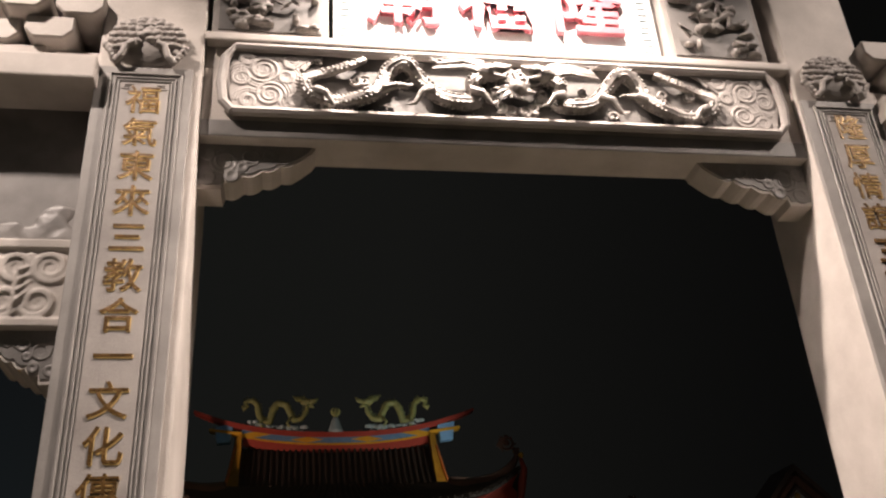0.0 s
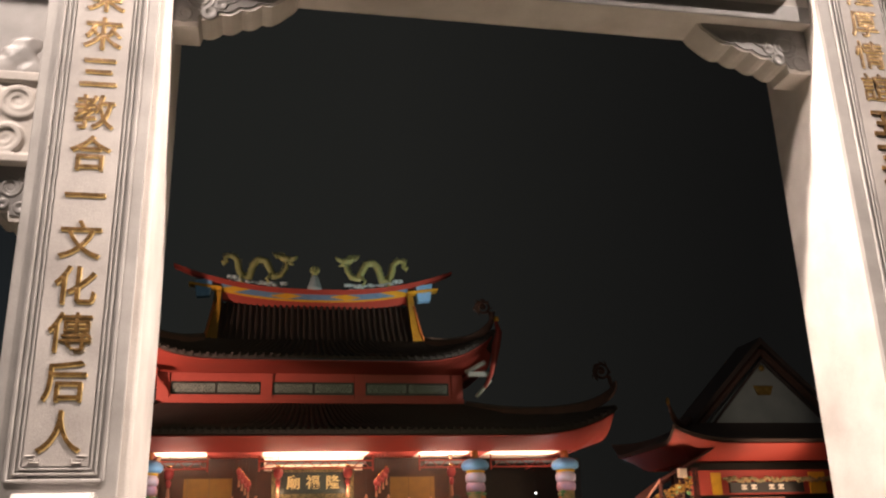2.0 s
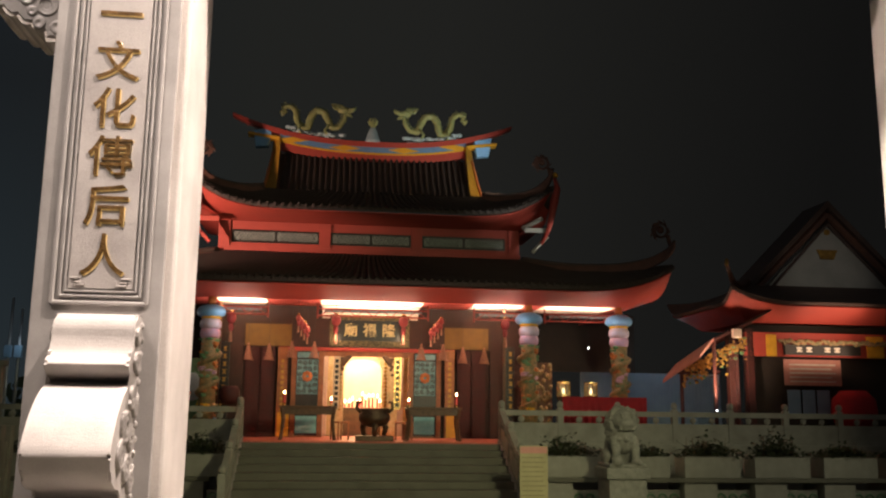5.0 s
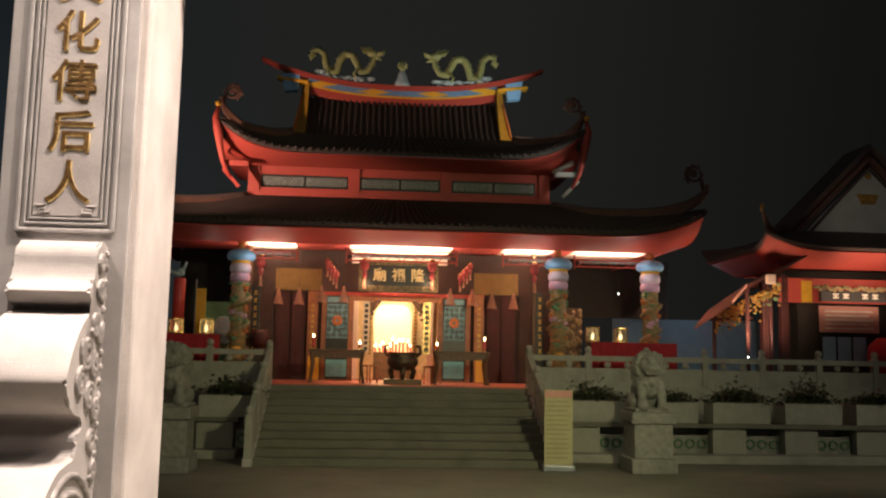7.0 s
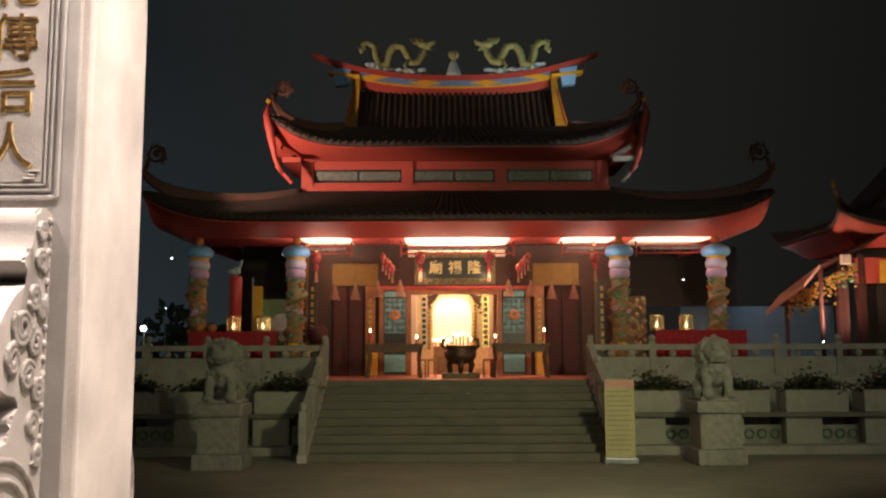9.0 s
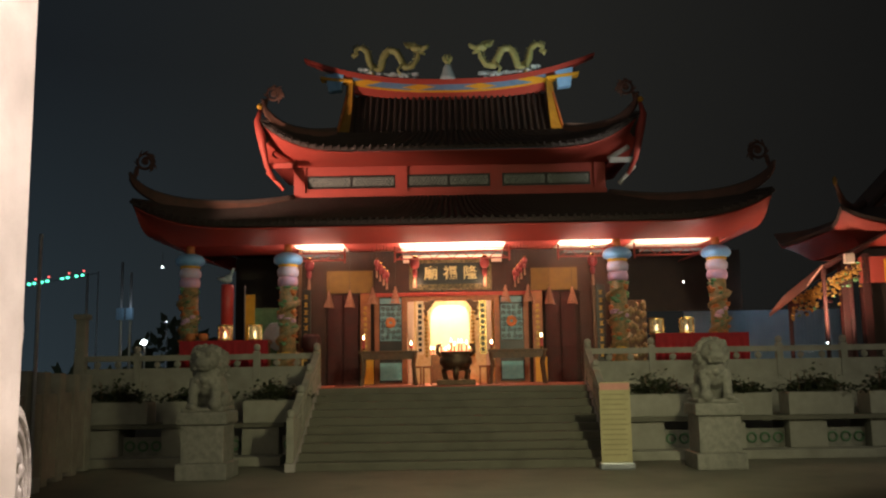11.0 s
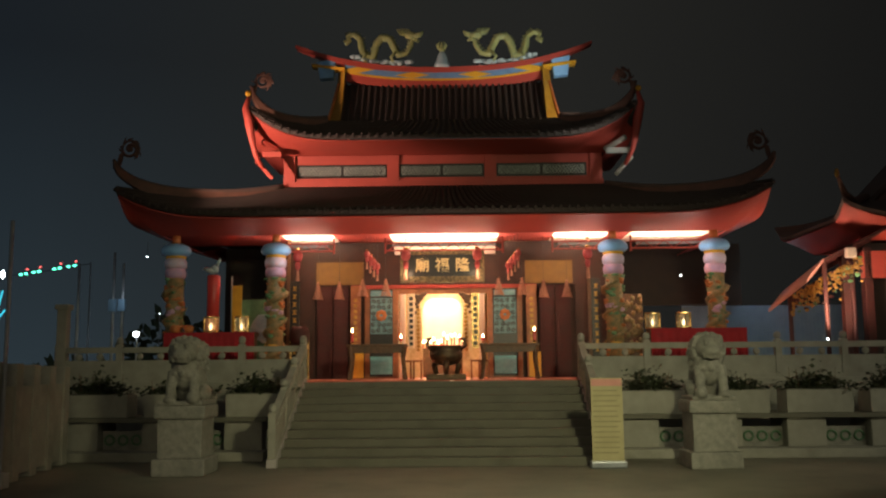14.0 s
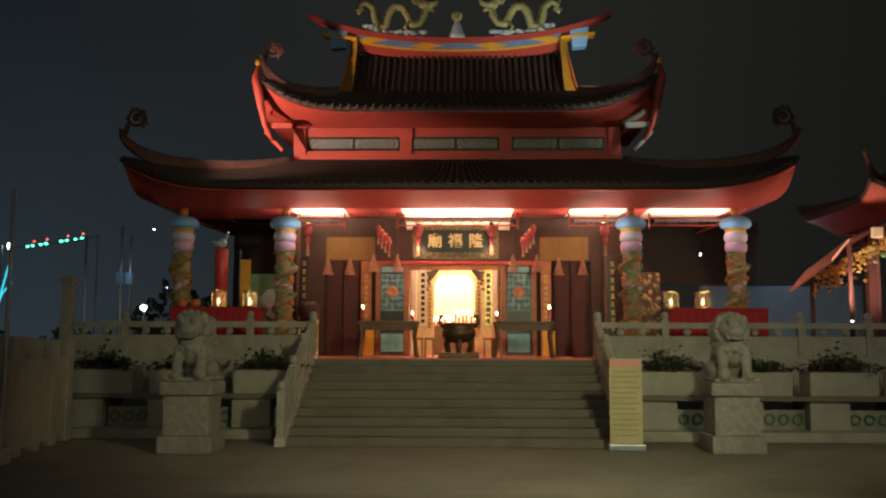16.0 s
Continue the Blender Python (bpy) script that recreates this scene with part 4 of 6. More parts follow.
def skirt(inner, outer, z_in, z_out, amp, start, sag=0.12, n=40, m=8, drop=0.0):
    """A hipped roof skirt from an inner to an outer rectangle (x0, x1, y0, y1), its eaves lifted at the corners."""
    bm = bmesh.new()
    ix0, ix1, iy0, iy1 = inner
    ox0, ox1, oy0, oy1 = outer
    hx, hy = (ox1 - ox0) / 2, (oy1 - oy0) / 2
    cx, cy = (ox0 + ox1) / 2, (oy0 + oy1) / 2
    sides = []
    for side in range(4):
        rows = []
        for j in range(m + 1):
            v = j / m
            row = []
            for i in range(n + 1):
                u = i / n
                if side in (0, 2):
                    yi, yo = (iy0, oy0) if side == 0 else (iy1, oy1)
                    x = (ix0 + (ix1 - ix0) * u) * (1 - v) + (ox0 + (ox1 - ox0) * u) * v
                    y = yi + (yo - yi) * v
                    e = eave_lift(ox0 + (ox1 - ox0) * u - cx, hx, amp, start)
                else:
                    xi, xo = (ix1, ox1) if side == 1 else (ix0, ox0)
                    y = (iy0 + (iy1 - iy0) * u) * (1 - v) + (oy0 + (oy1 - oy0) * u) * v
                    x = xi + (xo - xi) * v
                    e = eave_lift((oy0 + (oy1 - oy0) * u - cy) * hx / hy, hx, amp, start)
                z = z_in + (z_out - z_in) * v - sag * math.sin(math.pi * v) + e * v ** 1.5 - drop
                row.append(bm.verts.new((x, y, z)))
            rows.append(row)
        for a, b in zip(rows, rows[1:]):
            for i in range(n):
                bm.faces.new((a[i], a[i + 1], b[i + 1], b[i]))
        sides.append(rows)
    bmesh.ops.remove_doubles(bm, verts=bm.verts, dist=0.003)
    return bm


def thick(ob, t):
    mod = ob.modifiers.new("thick", "SOLIDIFY")
    mod.thickness, mod.offset = t, -1
    return ob


UO = (-5.35, 5.3, 27.2, 32.6)
UI = (-3.3, 3.3, 28.45, 31.4)
LO = (-8.35, 8.35, 25.6, 34.2)
LI = (-4.55, 4.5, 28.4, 31.4)
U_IN, U_OUT, L_IN, L_OUT = 9.02, 8.3, 7.05, 5.95
up = thick(part("upper_roof", skirt(UI, UO, U_IN, U_OUT, 0.85, 2.4), TILE, hall, "dark tiled upper roof skirt"), 0.1)
low = thick(part("lower_roof", skirt(LI, LO, L_IN, L_OUT, 0.62, 5.0, 0.16), TILE, hall, "dark tiled lower roof"), 0.12)
# red boarded eaves below the tiles
thick(part("eave_soffit", skirt((-4.65, 4.6, 28.3, 31.5), (-5.32, 5.27, 27.24, 32.56), 8.02, 8.18, 0.85, 2.4, 0.0), RED, hall, "red plastered eave"), 0.03)
thick(part("eave_soffit", skirt((-7.55, 7.55, 26.95, 33.0), (-8.3, 8.3, 25.64, 34.15), 5.55, 5.8, 0.62, 5.0, 0.0), RED, hall, "red plastered eave"), 0.03)


def slope_at(v, u, inner, outer, z_in, z_out, amp, start, sag):
    x = (inner[0] + (inner[1] - inner[0]) * u) * (1 - v) + (outer[0] + (outer[1] - outer[0]) * u) * v
    y = inner[2] + (outer[2] - inner[2]) * v
    xo = outer[0] + (outer[1] - outer[0]) * u
    e = eave_lift(xo - (outer[0] + outer[1]) / 2, (outer[1] - outer[0]) / 2, amp, start)
    return Vector((x, y, z_in + (z_out - z_in) * v - sag * math.sin(math.pi * v) + e * v ** 1.5))


# main gabled slope up to the ridge
RY = 29.6
slope = [(RY, 10.5), (29.3, 10.05), (29.0, 9.65), (28.7, 9.3), (28.4, 9.0)]
bm = bmesh.new()
prof = slope + [(2 * RY - y, z) for y, z in slope[::-1]][1:]
prism(prof[::-1], "x", -3.12, 3.12, bm)
part("main_roof", bm, TILE, hall, "dark tiled gabled roof")
# barrel tile rows of the front slopes
for k in range(33):
    x = -2.96 + 0.185 * k
    pts = [(x, y - 0.02, z + 0.02) for y, z in slope]
    part("tile_rib", tube(pts, 0.048, 6), TILE, hall)
for k in range(49):
    u = k / 48
    pts = [slope_at(v, u, UI, UO, U_IN, U_OUT, 0.85, 2.4, 0.12) + Vector((0, 0, 0.02)) for v in (0, 0.33, 0.66, 1.0)]
    part("tile_rib", tube(pts, 0.05, 6), TILE, hall)
for k in range(79):
    u = k / 78
    pts = [slope_at(v, u, LI, LO, L_IN, L_OUT, 0.62, 5.0, 0.16) + Vector((0, 0, 0.02)) for v in (0, 0.33, 0.66, 1.0)]
    part("tile_rib", tube(pts, 0.055, 6), TILE, hall)
# round eave tile ends
for inner, outer, zi, zo, amp, st, sag, n in ((UI, UO, U_IN, U_OUT, 0.85, 2.4, 0.12, 48), (LI, LO, L_IN, L_OUT, 0.62, 5.0, 0.16, 78)):
    first = None
    for k in range(n + 1):
        p = slope_at(1.0, k / n, inner, outer, zi, zo, amp, st, sag) + Vector((0, -0.02, -0.03))
        if first is None:
            first, p0 = part("eave_tile", blob(p.x, p.y, p.z, 0.07, 0.03, 0.07, None, 0, 1), TILE, hall), p
        else:
            o = new("eave_tile", first.data)
            o.parent, o.location = hall, p - p0

def ridge_wall(points, drop, th=0.07):
    """An upright strip below a ridge line."""
    bm = bmesh.new()
    pts = glide(points, 4)
    rings = []
    for i, p in enumerate(pts):
        d = pts[min(i + 1, len(pts) - 1)] - pts[max(i - 1, 0)]
        n = Vector((-d.y, d.x, 0)).normalized() * th
        h = drop * (1 - 0.55 * i / (len(pts) - 1))
        rings.append([bm.verts.new(q) for q in (p + n, p - n, p - n - Vector((0, 0, h)), p + n - Vector((0, 0, h)))])
    for a, b in zip(rings, rings[1:]):
        for k in range(4):
            bm.faces.new((a[k], a[(k + 1) % 4], b[(k + 1) % 4], b[k]))
    bm.faces.new(rings[0])
    bm.faces.new(rings[-1][::-1])
    return bm


# curved main ridge with painted bands


def ridge_top(x):
    return 10.98 + 0.74 * (abs(x) / 4.45) ** 2.4


def ridge_band(lo, hi, half, th, taper=0.0):
    bm = bmesh.new()
    n, rings = 48, []
    for i in range(n + 1):
        x = -half + 2 * half * i / n
        zt = ridge_top(x)
        end = max(0, (abs(x) - 3.2) / (4.45 - 3.2)) if taper else 0
        a, b = zt - lo * (1 - taper * end), zt - hi
        rings.append([bm.verts.new(q) for q in ((x, RY - th, a), (x, RY - th, b), (x, RY + th, b), (x, RY + th, a))])
    for p, q in zip(rings, rings[1:]):
        for k in range(4):
            bm.faces.new((p[k], p[(k + 1) % 4], q[(k + 1) % 4], q[k]))
    bm.faces.new(rings[0])
    bm.faces.new(rings[-1][::-1])
    return bm


ridge = part("main_ridge", ridge_band(0.17, 0.0, 4.5, 0.16, 0.45), RED, hall, "red upswept ridge with painted bands")
part("ridge_band", ridge_band(0.36, 0.16, 3.0, 0.13), BLUE, ridge, "blue painted band")
part("ridge_band", ridge_band(0.42, 0.36, 3.05, 0.15), YELLOW, ridge, "yellow painted band")
part("ridge_band", ridge_band(0.66, 0.42, 2.95, 0.12), RED, ridge, "red painted band")
for x in (-2.6, -0.95, 0.95, 2.6):
    z = ridge_top(x) - 0.26
    part("ridge_motif", prism([(x - 0.5, z), (x - 0.2, z - 0.06), (x, z - 0.09), (x + 0.2, z - 0.06), (x + 0.5, z), (x + 0.2, z + 0.06), (x, z + 0.09), (x - 0.2, z + 0.06)], "y", RY - 0.15, RY - 0.12), YELLOW, ridge)
for s in (-1, 1):
    x = s * 3.55
    part("ridge_end", prism([(x - 0.28, 11.18), (x + 0.28, 11.3 if s > 0 else 11.3), (x + 0.2, 10.7), (x - 0.2, 10.66)], "y", RY - 0.14, RY + 0.14), SKYBLUE, ridge, "light blue ridge end")
    part("ridge_end_bar", prism([(s * 3.0, 10.9), (s * 4.0, 11.05), (s * 4.0, 11.13), (s * 3.0, 11.0)], "y", RY - 0.17, RY + 0.17), YELLOW, ridge, "yellow bar")
    # gable board
    bm = bmesh.new()
    prof = [(RY - 0.15, 11.0), (29.3, 10.5), (29.0, 10.0), (28.7, 9.5), (28.4, 9.08)]
    vs = []
    for y, z in prof:
        w = 0.1 + 0.28 * (RY - y)
        vs.append([bm.verts.new(q) for q in ((s * 2.98, y - 0.05, z), (s * (3.1 + w * 0.8), y + 0.3, z - 0.02), (s * (3.1 + w * 0.8), y + 0.4, z - 0.2), (s * 2.98, y + 0.12, z - 0.2))])
    for p, q in zip(vs, vs[1:]):
        for k in range(4):
            bm.faces.new((p[k], p[(k + 1) % 4], q[(k + 1) % 4], q[k]))
    bm.faces.new(vs[0])
    bm.faces.new(vs[-1][::-1])
    g = part("gable_ridge", bm, GABLE_YELLOW, hall, "yellow and orange sloping gable ridge")
    part("gable_stripe", tube([(s * (3.12 + 0.26 * k / 4), y + 0.2, z + 0.0) for k, (y, z) in enumerate(prof)][1:], 0.045, 6), ORANGE, g, "orange stripe")
    part("gable_wall", prism([(28.5, 9.0), (30.7, 9.0), (RY, 10.8)], "x", s * 3.0 - 0.02, s * 3.0 + 0.02), RED, hall)
    for pts in ([(s * 3.35, 28.3, 9.1), (s * 4.0, 27.95, 9.0), (s * 4.7, 27.55, 9.08), (s * 5.15, 27.3, 9.4), (s * 5.32, 27.2, 9.75)],):
        hip = part("hip_ridge", tube(glide(pts, 4), [0.09 - 0.045 * k / 16 for k in range(17)], 8), SIDE_TILE, hall, "dull brown upswept hip ridge", True)
        part("ridge_wall", ridge_wall(pts, 0.42), RIDGE_TILE, hip)
    pts = [(s * 4.6, 28.3, 7.1), (s * 5.5, 27.6, 6.86), (s * 6.3, 27.0, 6.74), (s * 7.2, 26.4, 6.72), (s * 7.9, 25.95, 6.86), (s * 8.28, 25.65, 7.1), (s * 8.42, 25.55, 7.32)]
    hip = part("hip_ridge", tube(glide(pts, 4), [0.09 - 0.045 * k / 24 for k in range(25)], 8), SIDE_TILE, hall, "dull brown upswept hip ridge", True)
    part("ridge_wall", ridge_wall(pts, 0.4), RIDGE_TILE, hip)
    # flame curls on the roof corners
    for cx, cy, cz, size in ((s * 8.05, 25.7, 7.62, 0.3), (s * 5.0, 27.35, 9.92, 0.27)):
        bm = bmesh.new()
        rng = random.Random(int(size * 1000))
        spiral(cx, cy, cz, size * 0.72, 1.5, 0.0 if s > 0 else math.pi, -s, 0.038, bm)
        for k in range(16):
            a = math.pi * (-0.1 + 1.35 * k / 15) * s + (0 if s > 0 else math.pi)
            r0, r1 = size * 0.66, size + rng.uniform(-0.06, 0.1)
            tube([(cx + r0 * math.cos(a), cy, cz + r0 * math.sin(a)), (cx + (r0 + r1) / 2 * math.cos(a + 0.2 * s), cy, cz + (r0 + r1) / 2 * math.sin(a + 0.2 * s)), (cx + r1 * math.cos(a + 0.5 * s), cy, cz + r1 * math.sin(a + 0.5 * s))], [0.034, 0.026, 0.006], 5, bm)
        blob(cx, cy, cz, size * 0.28, 0.03, size * 0.28, bm, 0.4, 2, rng)
        tube([(cx + s * 0.22, cy, cz - 0.12), (cx + s * 0.26, cy, cz - 0.3), (cx + s * 0.3, cy - 0.02, cz - 0.5)], [0.06, 0.07, 0.05], 6, bm)
        fuse(part("flame_curl", bm, RIDGE_TILE, hall, "curled flame ornament on a roof corner", True), 0.016)
    # corner brackets under the upper eaves
    part("corner_beam", box(min(s * 4.5, s * 5.2), max(s * 4.5, s * 5.2), 27.5, 27.62, 7.8, 7.95, 0.01), RED if s < 0 else GABLE, hall, "painted corner beam")
    part("corner_horn", tube([(s * 5.36, 27.2, 9.45), (s * 5.44, 27.18, 9.1), (s * 5.34, 27.2, 8.7), (s * 5.28, 27.25, 8.3), (s * 5.2, 27.4, 7.85), (s * 5.0, 27.5, 7.45)], [0.05, 0.1, 0.13, 0.1, 0.07, 0.05], 8), RED, hall, "red curved corner bracket", True)
    part("corner_ball", blob(s * 5.38, 27.18, 9.52, 0.08, 0.08, 0.09), YELLOW, hall, "yellow ball")
    part("corner_strut", tube([(s * 4.55, 28.0, 8.02), (s * 5.05, 27.55, 8.25)], 0.08, 6), RED if s < 0 else GABLE, hall)
    part("corner_strut", tube([(s * 4.75, 27.6, 7.2), (s * 5.2, 27.5, 7.7)], 0.06, 6), RED if s < 0 else GABLE, hall)

lamp("SPOT", "corner_light", (6.2, 25.8, 7.3), (4.9, 27.6, 7.8), 60, (1.0, 0.95, 0.85), 0.05, 30, 0.5)
# roof animals
def roof_dragon(s):
    d = thing("roof_dragon", s * 1.85, RY, 11.1, "yellow-green glazed dragon on pale blue clouds on a ridge", "roof ornament", "roof dragons")
    bm = bmesh.new()
    pts = [(s * 2.85, RY, 11.85), (s * 2.95, RY, 12.02), (s * 2.75, RY, 12.1), (s * 2.55, RY, 11.95), (s * 2.5, RY, 11.65), (s * 2.4, RY, 11.35), (s * 2.15, RY, 11.35), (s * 2.05, RY, 11.75), (s * 1.9, RY, 11.98), (s * 1.65, RY, 11.95), (s * 1.5, RY, 11.65), (s * 1.4, RY, 11.4), (s * 1.15, RY, 11.45), (s * 0.98, RY, 11.7), (s * 0.95, RY, 11.95)]
    sm = []
    for a, b in zip(pts, pts[1:]):
        for k in range(3):
            sm.append(tuple(a[i] + (b[i] - a[i]) * k / 3 for i in range(3)))
    sm.append(pts[-1])
    tube(sm, [0.04 + 0.075 * math.sin(math.pi * min(1, 0.05 + 0.9 * i / len(sm))) for i in range(len(sm))], 8, bm)
    for p, q in zip(sm[2:], sm[3:]):
        u = Vector((-(q[2] - p[2]), 0, q[0] - p[0])).normalized() * (-s)
        c = Vector(p) + u * 0.09
        tube([c, c + u * 0.07], [0.03, 0.006], 4, bm)
    tube([(s * 2.85, RY, 11.9), (s * 2.98, RY, 11.82), (s * 3.05, RY, 11.9)], [0.05, 0.1, 0.02], 6, bm)
    hx = s * 0.98
    blob(hx, RY, 12.02, 0.2, 0.14, 0.12, bm, 0.35, 2)
    tube([(hx - s * 0.1, RY, 12.0), (hx - s * 0.3, RY, 12.08), (hx - s * 0.36, RY, 12.16)], [0.1, 0.07, 0.03], 6, bm)
    tube([(hx - s * 0.05, RY, 11.92), (hx - s * 0.25, RY, 11.84)], [0.08, 0.03], 6, bm)
    for k in range(7):
        tube([(hx + s * 0.05 * k, RY + 0.03 * (k % 3 - 1), 12.05), (hx + s * (0.1 + 0.06 * k), RY, 12.26)], [0.045, 0.008], 5, bm)
    for x in (1.45, 2.3):
        tube([(s * x, RY - 0.06, 11.5), (s * (x + 0.15), RY - 0.12, 11.3), (s * (x + 0.05), RY - 0.12, 11.16)], [0.06, 0.045, 0.05], 6, bm)
    part("dragon_body", bm, DRAGON, d, "", True)
    bm = bmesh.new()
    rng = random.Random(2)
    for k in range(22):
        x = s * (1.0 + 1.75 * k / 21)
        blob(x, RY - rng.uniform(-0.05, 0.1), ridge_top(x) + 0.03 + rng.uniform(0, 0.14), 0.12, 0.12, 0.07, bm, 0.3, 1, rng)
    part("cloud_base", bm, CLOUD, d, "pale blue cloud base", True)


roof_dragon(1)
roof_dragon(-1)
pearl = thing("ridge_finial", -0.05, RY, 10.98, "pale blue conical finial with a yellow top on a ridge", "roof ornament")
part("cone", lathe([(0.26, 0), (0.24, 0.1), (0.19, 0.22), (0.13, 0.42), (0.08, 0.52)], -0.05, RY, 10.97, 14), CLOUD, pearl, "pale blue cone", True)
bm = bmesh.new()
blob(-0.05, RY, 11.57, 0.1, 0.1, 0.1, bm, 0.2, 2)
for k in (-1, 0, 1):
    tube([(-0.05 + 0.08 * k, RY, 11.6), (-0.05 + 0.12 * k, RY, 11.72), (-0.05 + 0.06 * k, RY, 11.84)], [0.06, 0.05, 0.01], 6, bm)
part("pearl", bm, DRAGON, pearl, "yellow pearl with flames", True)

# upper storey wall with lattice windows
part("upper_wall", box(-4.55, 4.5, 28.5, 31.4, 6.9, 8.2), RED, hall, "red upper storey wall")
for x in (-4.44, -1.46, 1.33, 4.35):
    part("upper_post", box(x - 0.17, x + 0.17, 28.42, 28.52, 6.95, 8.15, 0.012), RED, hall)
part("upper_sill", box(-4.6, 4.55, 28.4, 28.5, 7.12, 7.26, 0.012), RED, hall)
for x0, x1 in ((-4.22, -1.62), (-1.28, 1.15), (1.5, 4.08)):
    w = part("upper_window", box(x0, x1, 28.45, 28.51, 7.38, 7.76), BLACK, hall, "black framed lattice window")
    m = (x0 + x1) / 2
    for a, b in ((x0 + 0.06, m - 0.04), (m + 0.04, x1 - 0.06)):
        p = part("window_lattice", box(a, b, 28.435, 28.452, 7.44, 7.7), LATTICE_GREY, w, "grey lattice pane")
        bm = bmesh.new()
        for k in range(13):
            x = a + (b - a) * k / 12
            for c in (-1, 1):
                if a < x + c * 0.1 < b:
                    tube([(x, 28.432, 7.44), (x + c * 0.1, 28.432, 7.57), (x, 28.432, 7.7)], 0.008, 4, bm)
        part("lattice_bar", bm, BLACK, w)

# porch beams, ceiling boards and trusses
bm = box(-7.6, 7.6, 26.9, 27.1, 5.53, 5.62, 0.01)
part("porch_beam", bm, RED, hall)
part("porch_ceiling", box(-7.6, 7.6, 27.1, 29.6, 5.6, 5.64), RED, hall, "red porch ceiling")
for a, b in ((-4.45, -3.05), (-1.5, 1.5), (3.0, 4.5), (5.1, 7.25)):
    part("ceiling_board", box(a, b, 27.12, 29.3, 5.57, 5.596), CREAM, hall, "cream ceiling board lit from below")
    tr = thing("lamp_truss", (a + b) / 2, 27.3, 5.15, "red steel lattice truss with lamp tubes under a porch ceiling", "truss", "lamp trusses of the porch")
    bm = bmesh.new()
    for z in (5.1, 5.3):
        tube([(a - 0.1, 27.2, z), (b + 0.1, 27.2, z)], 0.022, 6, bm)
    n = max(3, int((b - a) / 0.45))
    for k in range(n):
        x0, x1 = a + (b - a) * k / n, a + (b - a) * (k + 1) / n
        tube([(x0, 27.2, 5.1), ((x0 + x1) / 2, 27.2, 5.3), (x1, 27.2, 5.1)], 0.014, 5, bm)
    for x in (a - 0.08, b + 0.08):
        tube([(x, 27.2, 5.02), (x, 27.2, 5.45)], 0.025, 6, bm)
    part("truss_bar", bm, RED, tr)
    part("lamp_body", box(a + 0.1, b - 0.1, 27.3, 27.42, 5.22, 5.3, 0.01), METAL, tr, "grey lamp body")
    data = bpy.data.lights.new("porch_lamp", "AREA")
    data.shape, data.size, data.size_y = "RECTANGLE", (b - a) - 0.3, 0.4
    data.energy, data.color = (42 if a < 5 else 26) * (b - a), (1.0, 0.74, 0.56)
    ob = new("porch_lamp", data)
    ob.matrix_world = look(((a + b) / 2, 27.85, 5.22), ((a + b) / 2, 27.9, 5.6))

# added sloping board: stands for the lamplit ceiling deeper in the centre bay
bm = prism([(28.55, 5.565), (28.96, 5.565), (28.96, 5.2), (28.9, 5.2)], "x", -1.45, 1.45)
part("lit_ceiling_stand_in", bm, CREAM, hall, "added cream board for the lit ceiling farther back")
